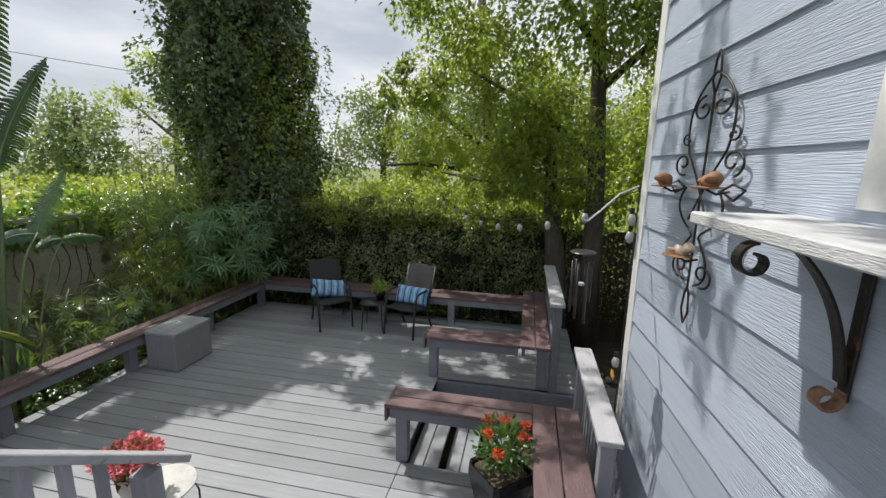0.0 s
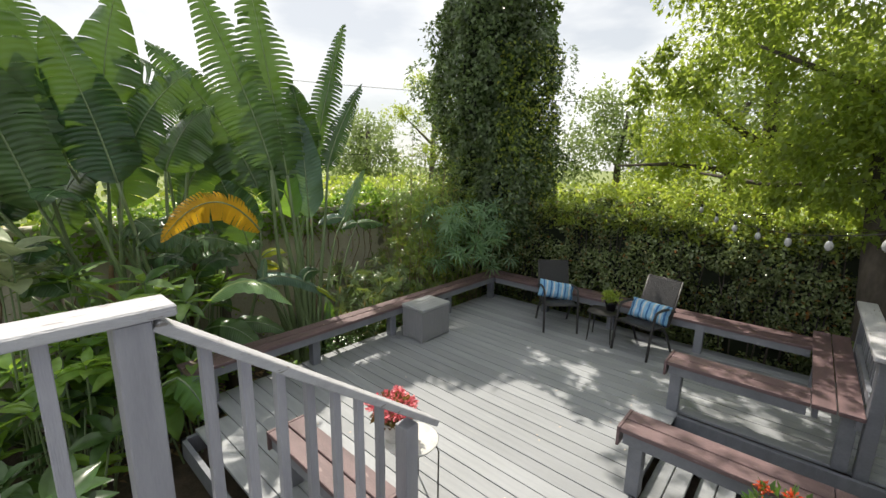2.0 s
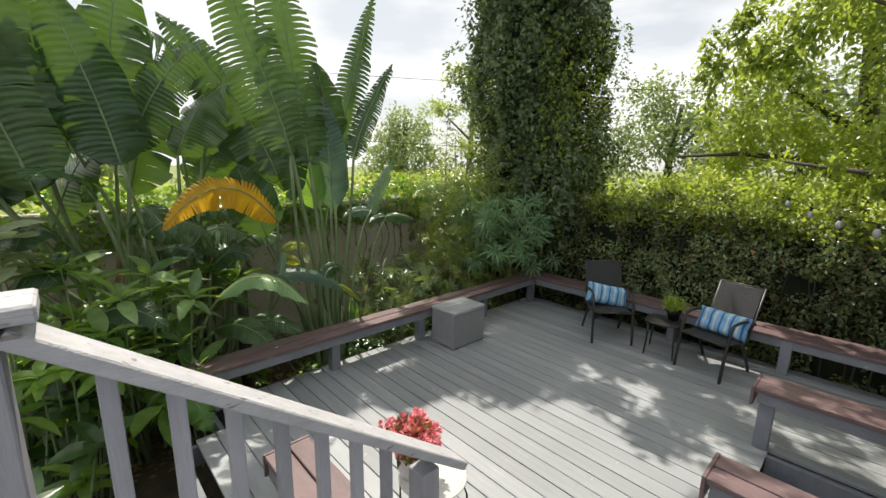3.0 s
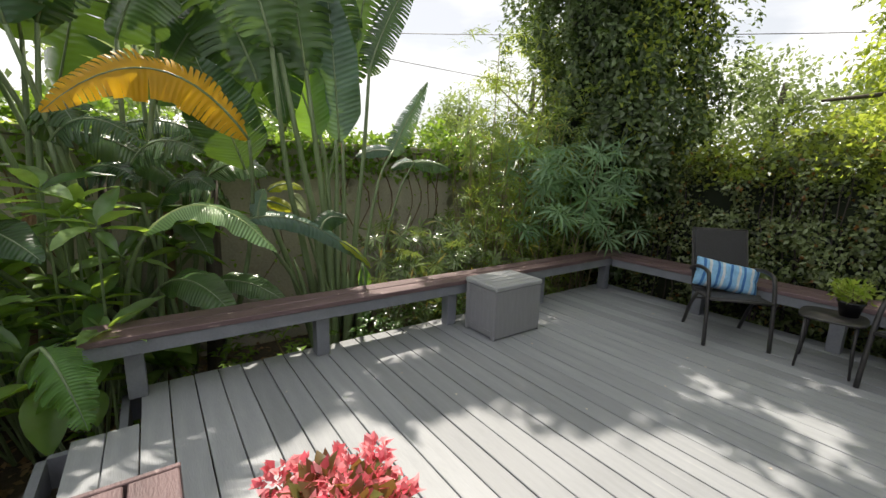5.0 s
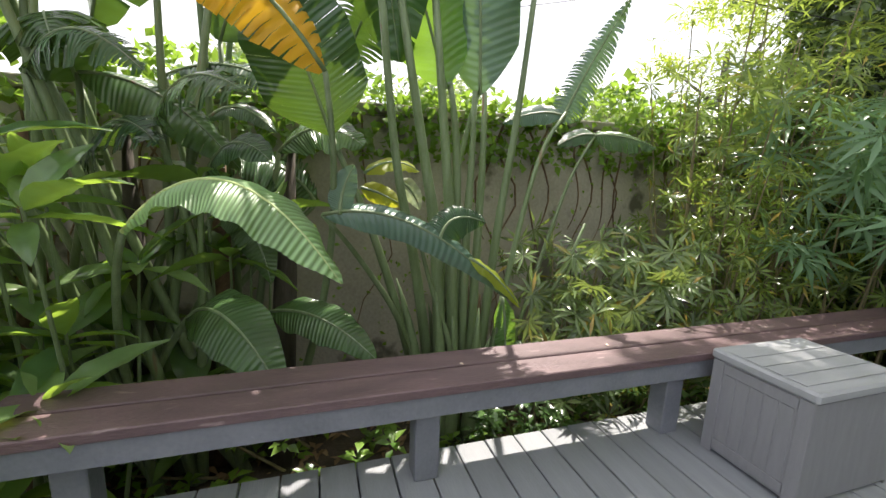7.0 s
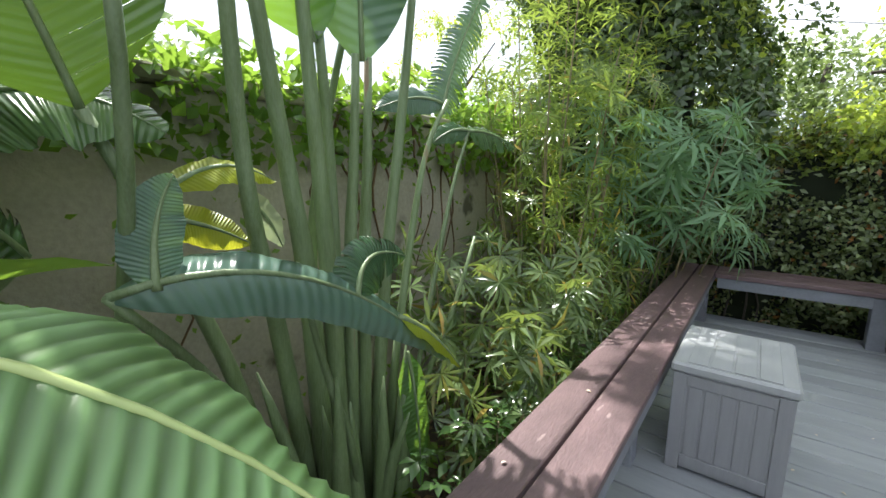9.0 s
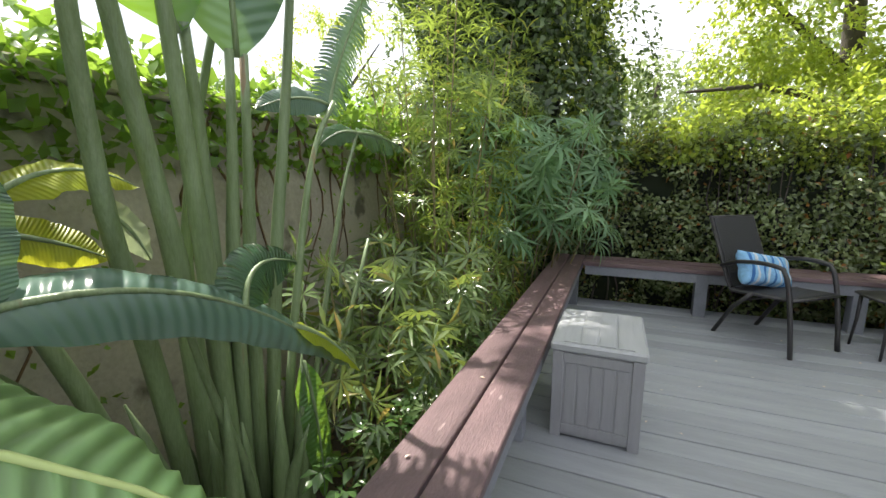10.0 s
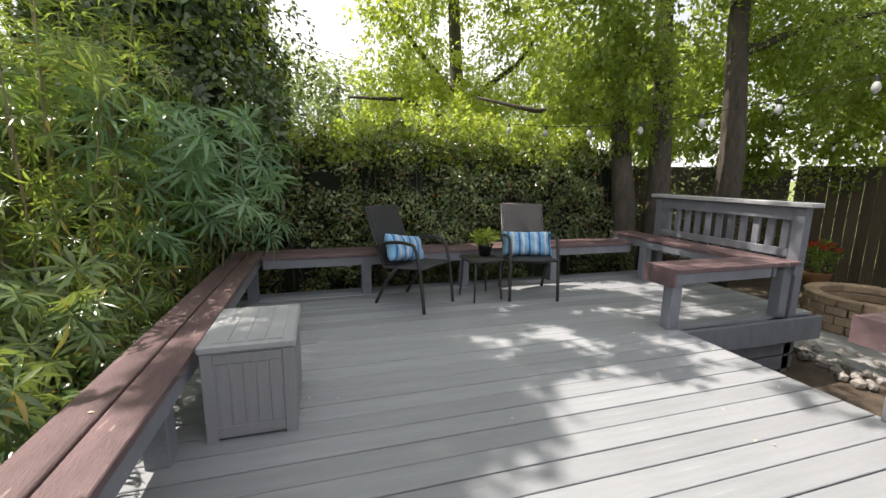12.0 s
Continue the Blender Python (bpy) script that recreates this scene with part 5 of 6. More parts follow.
o = Vector((BX, BY, GZ))


def L(p):
    return Vector(p) - o


def stalk(foot, low, high, top, r=0.03, mat=None):
    """A petiole from the clump's foot through two points to its top."""
    pts = [L(q) for q in (foot, low, high, top)]
    path = [pts[0]] + curve(pts[0].lerp(pts[1], 0.5), pts[1], pts[1].lerp(pts[2], 0.5), 6) + curve(pts[1].lerp(pts[2], 0.6), pts[2], pts[2].lerp(pts[3], 0.5), 6) + [pts[3]]
    return part("petiole", tube(path, [r * (1.25 - 0.65 * i / (len(path) - 1)) for i in range(len(path))], 9), mat or STALK, bop, smooth=True)


stalk((-0.92, 4.86, GZ), (-0.86, 4.67, 0.70), (-0.74, 4.51, 1.27), (-0.45, 4.36, 2.34), 0.030)
stalk((-0.92, 4.90, GZ), (-0.85, 4.80, 0.86), (-0.80, 4.70, 1.27), (-0.70, 4.48, 2.35), 0.036)
stalk((-0.90, 4.98, GZ), (-0.85, 4.89, 0.88), (-0.80, 4.82, 1.37), (-0.72, 4.70, 2.25), 0.034)
stalk((-0.94, 5.00, GZ), (-0.88, 4.94, 0.91), (-0.84, 4.90, 1.47), (-0.76, 4.82, 1.72), 0.028)
stalk((-0.90, 5.02, GZ), (-0.85, 4.99, 0.90), (-0.80, 4.99, 1.28), (-0.75, 4.97, 1.68), 0.026)
stalk((-0.86, 5.05, GZ), (-0.85, 5.07, 0.88), (-0.80, 5.06, 1.28), (-0.75, 5.03, 1.68), 0.026)
stalk((-0.88, 5.10, GZ), (-0.85, 5.19, 0.81), (-0.80, 5.27, 1.52), (-0.72, 5.30, 2.35), 0.027)
stalk((-0.90, 5.15, GZ), (-0.86, 5.33, 0.74), (-0.84, 5.47, 1.39), (-0.82, 5.62, 1.62), 0.018)
stalk((-0.86, 5.20, GZ), (-0.85, 5.55, 0.72), (-0.84, 5.71, 1.24), (-0.88, 5.90, 1.50), 0.013)
stalk((-0.84, 5.22, GZ), (-0.85, 5.46, 0.17), (-0.80, 5.66, 0.51), (-0.76, 5.80, 0.92), 0.016)
stalk((-0.95, 4.80, GZ), (-0.90, 4.55, 0.47), (-0.85, 4.34, 1.04), (-0.80, 4.18, 1.39), 0.026)
stalk((-0.95, 4.95, GZ), (-1.00, 4.90, 0.60), (-1.02, 4.95, 1.20), (-0.95, 5.20, 2.20), 0.024)
stalk((-0.80, 4.98, GZ), (-0.72, 4.90, 0.10), (-0.66, 4.72, 0.55), (-0.62, 4.60, 0.98), 0.018)
for i in range(9):
    a = i * 0.7
    part("leaf_sheath", tube(curve((0.09 * math.cos(a), 0.08 + 0.22 * math.sin(a), 0), (0.08 * math.cos(a), 0.10 + 0.20 * math.sin(a), 0.5), (0.10 * math.cos(a), 0.10 + 0.26 * math.sin(a), 0.95 + 0.12 * math.sin(i * 2.3)), 8), [0.052 * (1 - (k / 7.2) ** 2.2) for k in range(8)], 8), DRY if i == 4 else STALK, bop, smooth=True)
for i, (ang, h) in enumerate(((200, 0.9), (330, 1.1), (20, 0.8), (160, 1.0), (60, 0.7), (280, 1.15))):
    a = radians(ang)
    part("dry_sheath", tube(curve((0.05 * math.cos(a), 0.2 * math.sin(a), 0), (0.1 * math.cos(a), 0.26 * math.sin(a), h * 0.6), (0.22 * math.cos(a), 0.42 * math.sin(a), h), 8), [0.046 * (1 - (k / 7.2) ** 2.2) for k in range(8)], 7), DRY if i == 3 else STALK, bop, smooth=True)


# blades: three points along the midrib, width, tear, the way the blade faces
def frond(plant, p0, p1, p2, w, torn, seed, face=(1, -0.3, 0.15), mat=None, cup=0.25):
    return blade(plant, L(p0), L(p1), L(p2), w, mat, torn, seed, face, cup)


# tall torn fronds over the wall
frond(bop, (-0.42, 4.36, 2.32), (-0.42, 4.18, 3.10), (-0.34, 3.64, 4.15), 0.64, 1.0, 1)
frond(bop, (-0.72, 4.70, 2.20), (-0.70, 4.58, 3.25), (-0.62, 4.28, 4.60), 0.66, 1.0, 2)
frond(bop, (-0.95, 5.18, 2.15), (-0.75, 5.28, 3.2), (-0.70, 5.62, 4.25), 0.40, 1.0, 3)
frond(bop, (-0.72, 5.29, 2.30), (-0.78, 5.45, 2.8), (-0.75, 5.95, 3.55), 0.30, 0.9, 4)
frond(bop, (-0.70, 4.30, 2.10), (-0.85, 4.05, 3.0), (-0.90, 3.35, 3.6), 0.62, 0.8, 5)
# smooth paddles standing on the middle stalks
frond(bop, (-0.75, 5.00, 1.66), (-0.72, 4.97, 2.25), (-0.68, 4.88, 3.0), 0.44, 0.0, 6, (1, -0.55, 0.1), L_GREYLEAF)
frond(bop, (-0.76, 4.80, 1.68), (-0.84, 4.66, 2.2), (-0.90, 4.46, 2.85), 0.46, 0.0, 7, (1, -0.4, 0.1), L_SMOOTH)
frond(bop, (-0.85, 5.10, 2.5), (-0.80, 5.00, 2.9), (-0.65, 4.80, 3.35), 0.50, 0.5, 8)
# big torn blade hanging before the wall, and broad blades beside it
frond(bop, (-0.85, 4.35, 2.95), (-0.72, 4.42, 2.55), (-0.80, 4.54, 1.80), 0.56, 0.6, 9)
frond(bop, (-1.10, 4.15, 2.80), (-1.0, 4.10, 2.5), (-0.88, 4.16, 2.05), 0.42, 0.4, 10, (1, -0.4, 0.2))
frond(bop, (-0.80, 4.18, 1.39), (-0.72, 4.08, 1.68), (-0.62, 3.86, 2.20), 0.56, 0.1, 11, (1, -0.2, 0.0))
# pale ribbed leaf and small dark one at the far side
frond(bop, (-0.84, 5.60, 1.56), (-0.92, 5.76, 1.84), (-0.84, 6.04, 2.35), 0.22, 0.75, 12, (1, -0.4, 0.1), L_GREYLEAF)
frond(bop, (-0.84, 5.62, 1.60), (-0.90, 5.48, 1.66), (-0.93, 5.24, 1.54), 0.17, 0.0, 13, (0.8, -0.2, 0.6), L_GREYLEAF)
frond(bop, (-0.88, 5.90, 1.50), (-0.88, 6.14, 1.53), (-0.84, 6.38, 1.44), 0.18, 0.5, 14, (0.7, -0.3, 0.6))
frond(bop, (-0.88, 5.90, 1.50), (-0.92, 5.80, 1.53), (-0.95, 5.66, 1.42), 0.14, 0.0, 15, (0.7, -0.3, 0.6))
# grey-green leaf arching low before the stalks, part of its blade folded up
frond(bop, (-0.52, 4.12, 1.00), (-0.46, 4.56, 1.12), (-0.42, 5.10, 0.55), 0.20, 0.0, 17, (0.75, -0.1, 0.75), L_GREYLEAF, 0.5)
frond(bop, (-0.50, 4.20, 1.00), (-0.56, 4.21, 1.14), (-0.58, 4.28, 1.24), 0.13, 0.0, 18, (1, 0, 0.1), L_GREYLEAF)
frond(bop, (-0.46, 4.70, 0.88), (-0.52, 4.76, 1.05), (-0.52, 4.98, 0.96), 0.19, 0.4, 19, (1, -0.1, 0.3))
# lime tip of the grey-green leaf, sunlight painted in its colour
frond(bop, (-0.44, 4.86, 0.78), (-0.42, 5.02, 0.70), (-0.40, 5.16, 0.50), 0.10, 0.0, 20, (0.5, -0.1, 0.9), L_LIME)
stalk((-0.90, 4.85, GZ), (-0.78, 4.60, 0.30), (-0.62, 4.28, 0.80), (-0.52, 4.12, 1.00), 0.018)
# lime leaf, its sunlit look put into the colour
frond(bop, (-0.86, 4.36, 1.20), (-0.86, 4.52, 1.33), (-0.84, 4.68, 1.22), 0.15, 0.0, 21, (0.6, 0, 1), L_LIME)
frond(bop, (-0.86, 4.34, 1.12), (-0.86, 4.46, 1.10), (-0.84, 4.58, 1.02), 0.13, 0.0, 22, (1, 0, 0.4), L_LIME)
frond(bop, (-0.84, 4.56, 1.16), (-0.84, 4.64, 1.14), (-0.82, 4.68, 1.00), 0.11, 0.0, 23, (1, 0, 0.2), L_VARI)
frond(bop, (-0.74, 5.22, 0.45), (-0.68, 5.25, 0.15), (-0.66, 5.22, -0.2), 0.14, 0.0, 24, (1, -0.3, 0.1), L_SMOOTH)
# second clump nearer the stairs, with the golden arching leaf and the wide bright leaf
cl = thing("bird_of_paradise", "crowded bird of paradise clump with a golden dying leaf", "plant", (-0.95, 3.2, GZ))
o = Vector((-0.95, 3.2, GZ))
def banana_leaf(p0, p1, p2, w, torn, seed, face=(0.6, -0.2, 0.9)):
    """A blade of the crowded clump on its own petiole."""
    frond(cl, p0, p1, p2, w, torn, seed, face, L_BIG)
    f, t = Vector((0.16 * math.sin(seed * 1.9), 0.5 * math.sin(seed * 2.7), 0)), L(p0)
    petiole(cl, f, f.lerp(t, 0.5) + Vector((-0.08, 0, 0.15)), t, 0.032, 0.014)


banana_leaf((-0.45, 2.35, 2.0), (-0.5, 2.2, 2.7), (-0.2, 1.95, 3.4), 0.62, 0.55, 0, (1, -0.25, 0.2))
banana_leaf((-0.5, 2.9, 2.2), (-0.45, 2.8, 2.8), (-0.3, 2.55, 3.5), 0.55, 0.55, 1, (1, -0.25, 0.2))
banana_leaf((-0.8, 3.0, 2.3), (-0.6, 3.2, 3.0), (-0.35, 3.6, 3.3), 0.42, 0.95, 4, (1, -0.25, 0.2))
banana_leaf((-1.2, 3.5, 2.4), (-1.15, 3.8, 2.8), (-1.1, 4.15, 2.4), 0.5, 0.5, 5, (1, -0.25, 0.2))
banana_leaf((-0.5, 2.7, 1.9), (-0.3, 2.5, 2.3), (0.0, 2.35, 2.1), 0.42, 0.0, 7)
banana_leaf((-0.6, 2.5, 1.5), (-0.4, 2.3, 1.9), (-0.1, 2.2, 1.6), 0.4, 0.2, 9)
banana_leaf((-0.7, 3.4, 1.4), (-0.55, 3.55, 1.72), (-0.35, 3.85, 1.5), 0.34, 0.8, 10)
banana_leaf((-1.0, 3.0, 1.2), (-0.75, 3.2, 1.55), (-0.55, 3.45, 1.3), 0.34, 0.8, 11)
banana_leaf((-1.0, 3.9, 1.3), (-0.9, 4.1, 1.55), (-0.8, 4.35, 1.35), 0.36, 0.3, 12)
banana_leaf((-0.6, 3.5, 0.5), (-0.3, 3.7, 0.75), (-0.1, 3.95, 0.3), 0.3, 0.0, 13)
banana_leaf((-0.7, 2.0, 2.2), (-0.6, 1.7, 2.9), (-0.4, 1.4, 3.4), 0.6, 0.55, 14, (1, -0.25, 0.2))
banana_leaf((-1.2, 4.1, 1.0), (-1.1, 3.9, 1.35), (-1.0, 3.55, 1.25), 0.55, 1.0, 16)
banana_leaf((-0.9, 2.6, 2.4), (-0.7, 2.4, 3.1), (-0.5, 2.1, 3.1), 0.6, 0.5, 17, (1, -0.25, 0.2))
banana_leaf((-1.2, 3.6, 1.9), (-1.1, 3.8, 2.5), (-0.9, 4.1, 2.7), 0.55, 0.6, 19, (1, -0.25, 0.2))
banana_leaf((-1.45, 4.3, 1.9), (-1.4, 4.5, 2.5), (-1.3, 4.8, 2.6), 0.5, 0.8, 20, (1, -0.25, 0.2))
banana_leaf((-0.7, 2.2, 1.2), (-0.4, 2.2, 1.6), (-0.2, 2.4, 1.3), 0.4, 0.0, 21)
banana_leaf((-1.0, 3.0, 1.6), (-0.7, 3.0, 2.0), (-0.5, 3.15, 1.65), 0.4, 0.4, 22)
banana_leaf((-0.9, 3.05, 1.62), (-0.88, 3.4, 1.66), (-0.85, 3.72, 1.2), 0.3, 0.4, 23)
banana_leaf((-1.25, 3.3, 1.7), (-1.15, 3.7, 1.9), (-1.0, 4.05, 1.55), 0.3, 1.0, 24)
banana_leaf((-0.9, 3.6, 1.0), (-0.75, 3.8, 0.98), (-0.7, 3.86, 0.62), 0.2, 0.0, 25)
banana_leaf((-0.75, 3.85, 0.45), (-0.55, 4.1, 0.55), (-0.35, 4.36, 0.3), 0.24, 0.0, 26)
banana_leaf((-1.0, 3.55, 1.45), (-0.95, 3.7, 1.62), (-0.9, 3.9, 1.4), 0.16, 0.0, 27)
banana_leaf((-0.9, 3.4, 2.3), (-0.8, 3.6, 2.9), (-0.6, 3.85, 3.0), 0.6, 0.55, 28)
banana_leaf((-1.4, 3.7, 2.5), (-1.25, 3.95, 3.1), (-0.95, 4.2, 3.0), 0.55, 0.9, 29)
banana_leaf((-1.2, 3.0, 1.9), (-1.15, 3.2, 2.7), (-1.05, 3.35, 3.2), 0.6, 0.55, 30)
banana_leaf((-0.8, 2.1, 1.9), (-0.7, 2.3, 2.7), (-0.5, 2.4, 3.4), 0.62, 0.55, 31)
banana_leaf((-0.9, 2.0, 1.8), (-0.75, 2.25, 2.4), (-0.6, 2.5, 2.1), 0.5, 0.3, 32)
banana_leaf((-1.25, 2.4, 1.6), (-1.05, 2.6, 2.3), (-0.75, 2.9, 2.5), 0.6, 0.1, 35)
banana_leaf((-0.2, 2.6, 1.0), (0.0, 2.75, 1.2), (0.12, 3.0, 0.9), 0.28, 0.0, 36)
banana_leaf((-0.9, 2.9, 2.2), (-0.8, 2.9, 3.2), (-0.6, 3.1, 3.9), 0.60, 0.6, 60, (1, -0.25, 0.2))
banana_leaf((-0.6, 2.4, 2.4), (-0.4, 2.2, 3.3), (-0.1, 1.9, 4.0), 0.62, 0.5, 62, (1, -0.25, 0.2))
banana_leaf((-1.2, 2.6, 2.3), (-1.2, 2.5, 3.3), (-1.1, 2.3, 4.2), 0.60, 0.8, 63, (1, -0.25, 0.2))
banana_leaf((-1.0, 3.75, 2.9), (-0.9, 3.5, 3.5), (-0.75, 3.05, 3.4), 0.50, 0.9, 64)
banana_leaf((-0.5, 1.9, 2.2), (-0.3, 1.7, 3.0), (0.0, 1.5, 3.8), 0.60, 0.4, 65, (1, -0.25, 0.2))
banana_leaf((-0.9, 1.8, 1.8), (-0.8, 2.0, 2.5), (-0.6, 2.25, 3.1), 0.55, 0.6, 66)
blade(cl, L((0.34, 2.98, 0.50)), L((0.50, 3.06, 0.46)), L((0.56, 3.14, 0.10)), 0.26, L_SMOOTH, 0.7, 92, (0.6, -0.3, 0.6))
petiole(cl, (0.4, -0.5, 0), (1.0, -0.45, 0.9), L((0.34, 2.98, 0.50)), 0.016, 0.010)
banana_leaf((-0.75, 3.55, 1.10), (-0.60, 3.70, 1.45), (-0.45, 3.90, 1.25), 0.26, 0.0, 70)
banana_leaf((-0.60, 3.00, 1.55), (-0.45, 3.20, 1.85), (-0.30, 3.50, 1.55), 0.26, 0.9, 71)
blade(cl, L((-0.35, 4.14, 1.62)), L((-0.20, 3.62, 2.36)), L((0.0, 3.06, 1.68)), 0.32, L_GOLD, 0.62, 90, (1, 0.2, 0.35), 0.15)
petiole(cl, (0.1, 0.6, 0), (0.1, 1.1, 1.2), L((-0.35, 4.14, 1.62)), 0.03, 0.012)
blade(cl, L((-0.12, 3.45, 0.98)), L((0.0, 3.80, 1.42)), L((0.24, 4.16, 0.86)), 0.33, L_NEAR, 0.0, 91, (0.15, -0.12, 1.0), 0.35, 46)
petiole(cl, (0.3, 0.1, 0), (0.5, 0.0, 1.1), L((-0.12, 3.45, 0.98)), 0.025, 0.012)
for k in range(5):
    y = (-0.9, -0.5, -0.1, 0.3, 0.65)[k]
    part("stem", tube([(0.1 * math.sin(k * 2), y, 0), (0.1 * math.cos(k), y + 0.06, 1.1), (0.08 * math.sin(k), y + 0.12, 1.9)], [0.085, 0.065, 0.018], 10), DRY if k % 2 else BARK, cl, smooth=True)


# shrubs with whorls of glossy leaves
def whorl_shrub(label, base, heads, ll, lw, mat, per=9, category="shrub", canes=6, droop=0.0, bark=CANE, fan=False):
    root = thing("shrub", label, category, base)
    o = Vector(base)
    P, D, U = [], [], []
    for h in heads:
        h = np.asarray(h, float)
        a0 = RNG.uniform(0, 6.3)
        if fan:
            nrm = unit(np.array([0.55, -0.45, 0.75]) + RNG.normal(size=3) * 0.55)
            e1 = unit(np.cross(nrm, (0.0, 0.0, 1.0)))
            e2 = np.cross(nrm, e1)
            for k in range(per):
                a = a0 + (k / (per - 1) - 0.5) * 4.6
                P.append(h)
                D.append(e1 * math.cos(a) + e2 * math.sin(a) + nrm * 0.22 - np.array([0, 0, droop]))
                U.append(nrm + RNG.normal(size=3) * 0.12)
            continue
        for k in range(per):
            a = a0 + k * 2.399
            e = RNG.uniform(-0.25, 0.75) - droop
            d = np.array([math.cos(a) * math.cos(e), math.sin(a) * math.cos(e), math.sin(e)])
            P.append(h + d * 0.01 - np.array([0, 0, 0.05 * (k / per)]))
            D.append(d)
            U.append(np.array([0, 0, 1.0]) + RNG.normal(size=3) * 0.2)
    n = len(P)
    part("leaves", leaf_mesh("leaves", np.array(P) - np.array(base), np.array(D), np.array(U), ll * RNG.uniform(0.7, 1.2, n), lw * RNG.uniform(0.8, 1.15, n), mat, belly=0.5, droop=0.22), None, root, kind="stuff" if n > 300 else "")
    if canes:
        for h in heads[::canes]:
            h = Vector(h) - o
            part("cane", tube([(h.x * 0.4, h.y * 0.75, 0), (h.x * 0.6, h.y * 0.9, h.z * 0.5), h], [0.011, 0.008, 0.004], 5), bark, root)
    return root


def one_leaf(width=0.36, bend=0.28, n=8):
    """A unit-long pointed oval leaf along x, folded at its midrib and bent down."""
    bm = bmesh.new()
    rows = []
    for i in range(n + 1):
        t = i / n
        w = width / 2 * math.sin(math.pi * min(1, t ** 0.8)) ** 0.8 if 0 < t < 1 else 0.004
        z = -bend * t * t + 0.12 * t
        rows.append([bm.verts.new((t, s * w, z + abs(s) * w * 0.35 + 0.012 * math.sin(t * 19 + s) * abs(s))) for s in (-1, -0.5, 0, 0.5, 1)])
    for a, b in zip(rows, rows[1:]):
        for k in range(4):
            bm.faces.new((a[k], b[k], b[k + 1], a[k + 1]))
    return bm


def whorl_parts(label, base, heads, length, mat, per=8, width=0.36, droop=0.0, category="shrub", bend=0.28):
    """A shrub whose leaves are parts, in whorls at the shoot tips."""
    root = thing("shrub", label, category, base)
    me = None
    for q, h in enumerate(heads):
        h = Vector(h) - Vector(base)
        part("shoot", tube([(h.x * 0.35, h.y * 0.6, 0), (h.x * 0.7, h.y * 0.9, h.z * 0.55), h], [0.012, 0.009, 0.006], 6), STALK, root)
        a0 = RNG.uniform(0, 360)
        for k in range(per):
            if me is None:
                ob = part("leaf", one_leaf(width, bend), mat, root, smooth=True)
                me = ob.data
            else:
                ob = part("leaf", me, None, root)
            size = length * RNG.uniform(0.65, 1.2)
            tilt = -58 * (1 - k / per) + 20 + droop + RNG.uniform(-14, 14)
            ob.matrix_basis = pose(h.x, h.y, h.z - 0.05 * k / per, 0, tilt, a0 + k * 137.5) @ pose(0.008, 0, 0, RNG.uniform(-25, 25), 0, 0) @ Matrix.Diagonal((size, size, size, 1))
    return root


def spots(n, x, y, z):
    return [(RNG.uniform(*x), RNG.uniform(*y), RNG.uniform(*z)) for _ in range(n)]


whorl_parts("glossy broad-leaved shrub leaning over the end of the low bench", (-0.6, 2.9, GZ), spots(24, (-0.75, 0.10), (2.4, 3.3), (0.25, 1.45)), 0.33, L_GLOSS, 8, 0.33)
whorl_parts("glossy broad-leaved shrub behind the stair railing", (-0.1, 2.3, GZ), spots(26, (-0.6, 0.4), (1.6, 2.7), (-0.1, 1.0)), 0.26, L_SHRUBO, 8, 0.38)
whorl_parts("cream-edged variegated shrub rising beside the stairs", (-0.3, 1.9, GZ), spots(5, (-0.4, 0.2), (1.7, 2.2), (1.5, 2.5)), 0.38, L_VARIO, 6, 0.55)
whorl_parts("dark broad-leaved undergrowth against the wall", (-1.1, 3.4, GZ), spots(26, (-1.5, -0.6), (1.6, 3.9), (-0.2, 1.2)), 0.34, L_DARKO, 7, 0.5)
whorl_parts("dark broad-leaved undergrowth behind the stairs, shade put into its leaf colour", (0.6, 1.6, GZ), spots(40, (-1.4, 2.2), (0.4, 2.6), (-0.4, 0.5)), 0.30, L_DEEP, 7, 0.5)
whorl_parts("broad light green leaves spilling from below the low bench", (0.05, 3.2, GZ), spots(4, (-0.1, 0.2), (2.8, 3.3), (-0.2, 0.35)), 0.34, L_SHRUBO, 5, 0.55, 30)
whorl_shrub("low bright green groundcover under the bench", (-0.8, 5, GZ), spots(200, (-1.3, -0.1), (2.9, 8.2), (GZ + 0.05, -0.12)), 0.09, 0.045, L_SHRUB, 7, "groundcover")
whorl_shrub("dark small-leaved groundcover against the long bench", (-0.4, 5.9, GZ), spots(190, (-0.55, -0.1), (4.9, 7.4), (GZ + 0.05, 0.28)), 0.075, 0.04, L_LOW, 8, "groundcover", droop=0.1)
whorl_shrub("low leafy groundcover along the back fence", (2.5, 8.8, GZ), spots(160, (-0.3, 5.0), (8.55, 9.0), (GZ + 0.03, -0.1)), 0.08, 0.04, L_HEDGE, 7, "groundcover")
whorl_shrub("lady palm thicket with drooping narrow leaflets beside the wall", (-0.75, 5.7, GZ), spots(170, (-1.15, -0.2), (5.35, 6.7), (-0.2, 0.85)), 0.15, 0.024, L_BAMBOO, 10, canes=8, droop=0.25, fan=True)
whorl_shrub("tall bamboo-like thicket with narrow yellow-green leaflets", (-0.75, 7.2, GZ), spots(600, (-1.3, -0.2), (6.5, 8.5), (0.0, 2.0)), 0.135, 0.019, L_SHOOT, 9, canes=12, droop=0.2, fan=True)
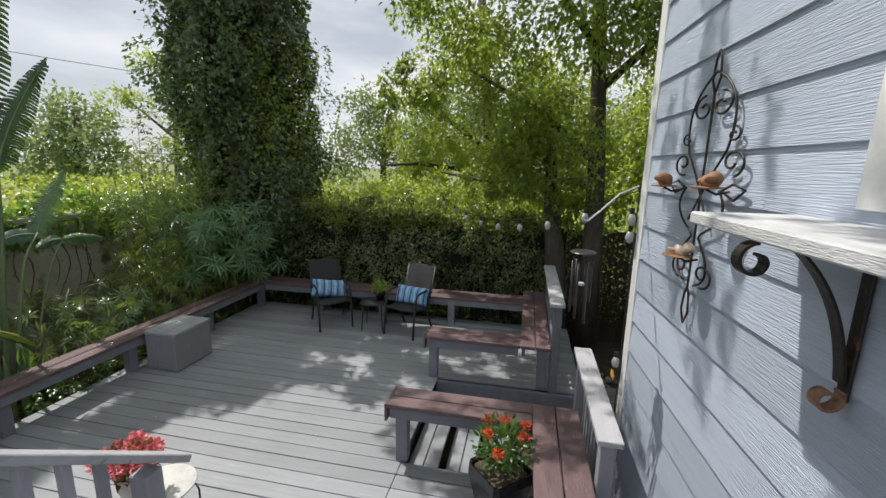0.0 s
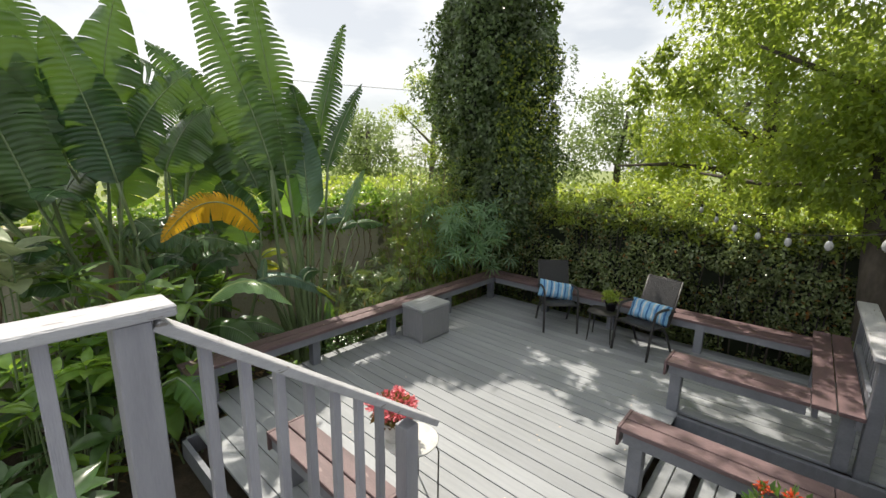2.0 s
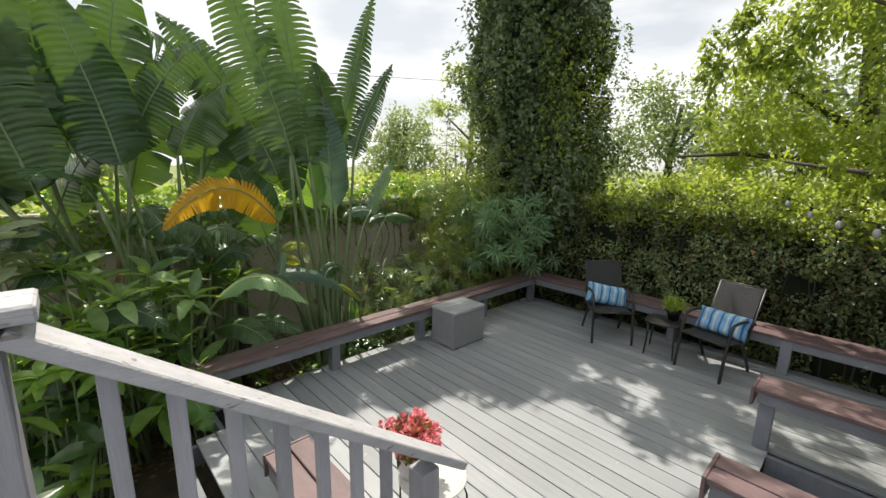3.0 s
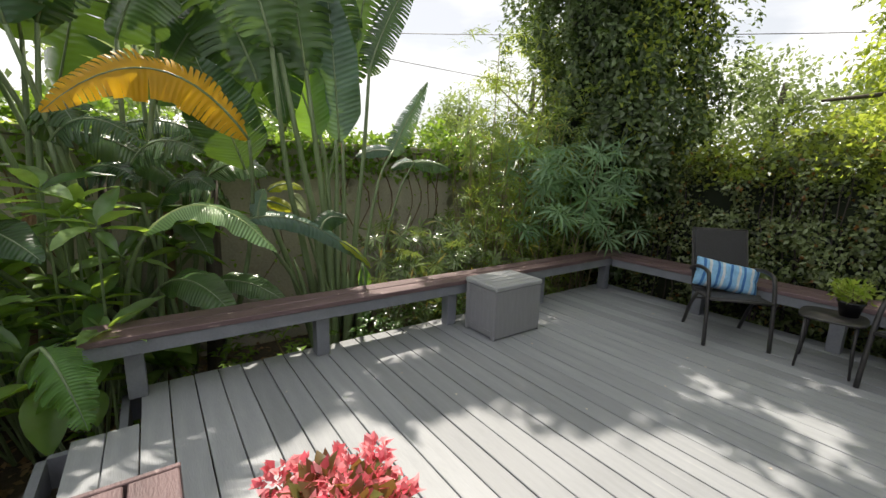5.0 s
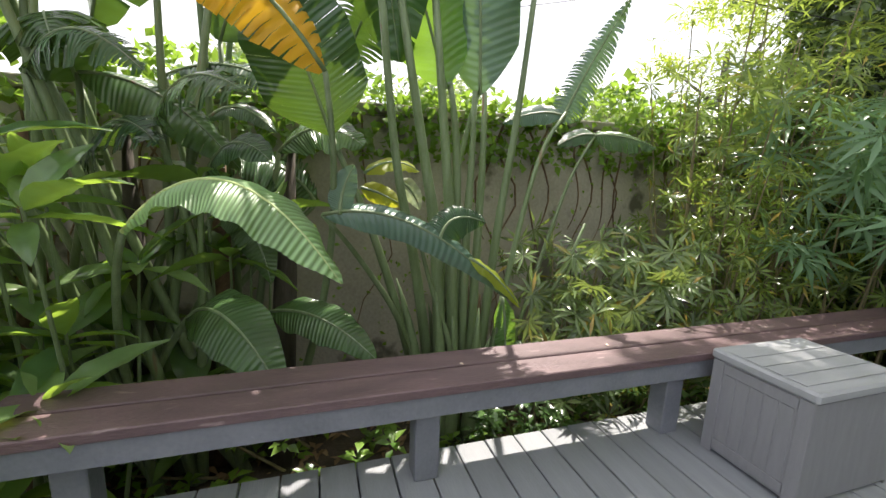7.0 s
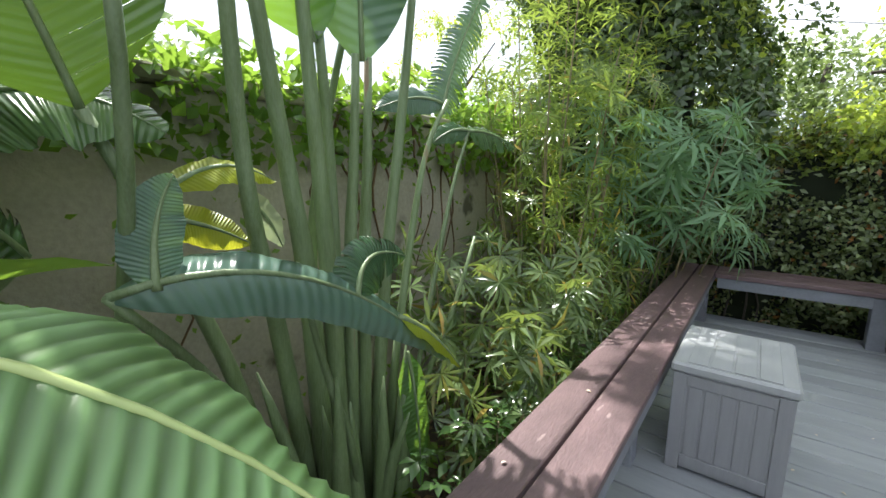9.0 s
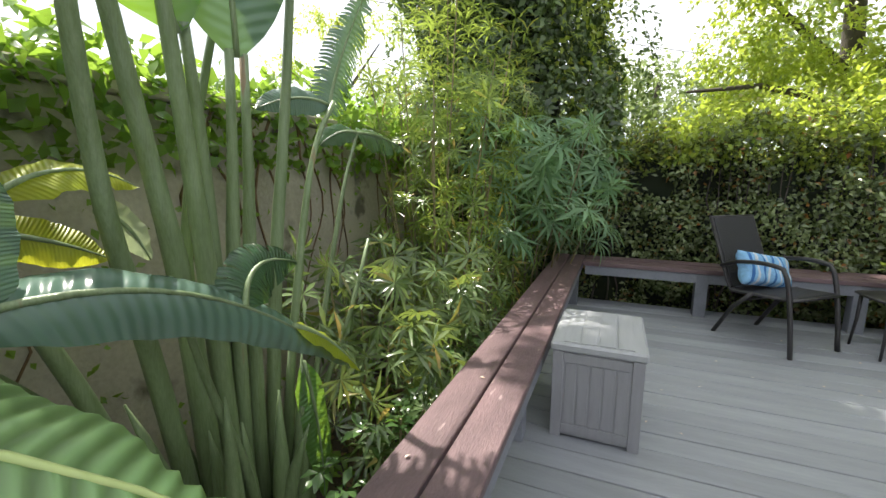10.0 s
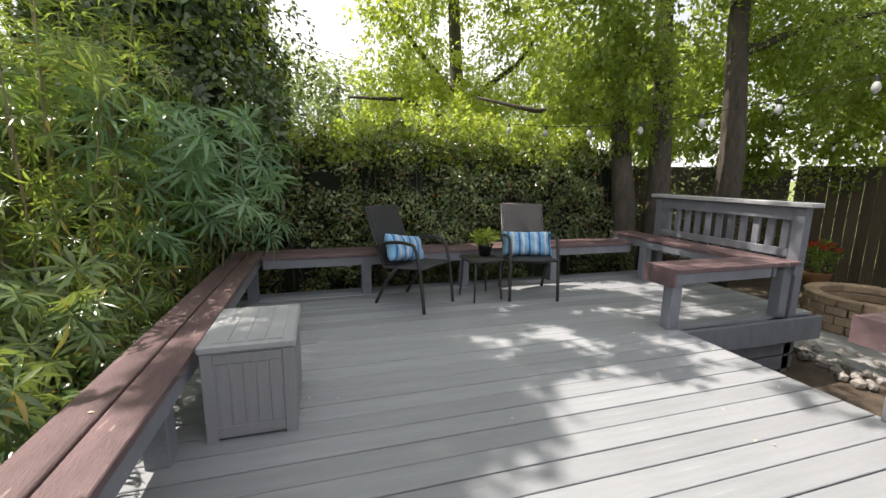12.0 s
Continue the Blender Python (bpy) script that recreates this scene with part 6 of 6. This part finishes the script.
whorl_shrub("feathery upper shoots of the bamboo-like thicket", (-0.9, 7.2, GZ), spots(150, (-1.5, -0.3), (6.6, 8.8), (1.8, 2.6)) + spots(45, (-1.4, -0.6), (6.8, 8.6), (2.6, 3.3)), 0.17, 0.020, L_SHOOT, 8, canes=14, droop=0.1)
whorl_shrub("soft fan-leaved plant hanging over the deck corner", (-0.4, 8.2, GZ), spots(95, (-0.6, 0.45), (6.9, 8.3), (0.7, 1.75)), 0.25, 0.032, L_FINGER, 9, canes=8, droop=0.3, fan=True)
P = RNG.uniform((-1.6, 2.5, GZ), (-0.05, 8.4, GZ + 0.03), (1500, 3))
part("fallen_leaves", leaf_mesh("fallen_leaves", P, RNG.normal(size=P.shape) * np.array([1, 1, 0.15]), np.array([0, 0, 1.0]) + RNG.normal(size=P.shape) * 0.25, 0.09, 0.035, leafy("dry_litter", (0.14, 0.08, 0.04), (0.30, 0.20, 0.11), (0.3, 0.2, 0.1), 0.2, 0.8)), None, None, "dry brown fallen leaves on the garden soil", kind="stuff")
P = np.concatenate([RNG.uniform((0.3, 3.0, 0.003), (4.6, 8.1, 0.004), (46, 3)), RNG.uniform((-0.06, 4, 0.444), (0.20, 8, 0.446), (8, 3))])
part("petals", leaf_mesh("petals", P, RNG.normal(size=P.shape) * np.array([1, 1, 0.05]), np.array([0, 0, 1.0]) + RNG.normal(size=P.shape) * 0.15, 0.022, 0.014, SHELL), None, None, "tiny pale fallen petals on the deck", kind="stuff")

# pieces last: siding boards and deck planks
lap = None
for k in range(28):
    z = 0.01 + k * 0.22
    if lap is None:
        bm = bmesh.new()
        v = [bm.verts.new(p) for p in ((-0.010, -7.5, 0), (0.004, -7.5, 0.231), (0.026, -7.5, 0.231), (0.026, -7.5, 0), (-0.010, -0.092, 0), (0.004, -0.092, 0.231), (0.026, -0.092, 0.231), (0.026, -0.092, 0))]
        for q in ((0, 1, 2, 3), (7, 6, 5, 4), (0, 4, 5, 1), (1, 5, 6, 2), (2, 6, 7, 3), (3, 7, 4, 0)):
            bm.faces.new([v[i] for i in q])
        ob = part("siding_board", bm, SIDING, house)
        lap = ob.data
    else:
        ob = part("siding_board", lap, None, house)
    ob.location = (0, 0, z)


def planks(x0, x1, ya, yb):
    me = None
    k = math.ceil((ya - Y0) / PITCH)
    while Y0 + k * PITCH < yb:
        y = Y0 + k * PITCH
        if me is None:
            ob = part("plank", box(x0, x1, 0.003, PITCH - 0.004, -0.028, 0, 0.003), GREY, deck)
            me = ob.data
        else:
            ob = part("plank", me, None, deck)
        ob.location = (0, y, 0.2 + 0.0012 * math.sin(k * 2.3))
        k += 1


planks(-0.03, 3.66, 3.23, 6.40)
planks(3.665, 5.28, 3.23, 4.93)
planks(-0.03, 5.30, 6.40, 8.25)
planks(0.44, 5.28, 2.90, 3.22)
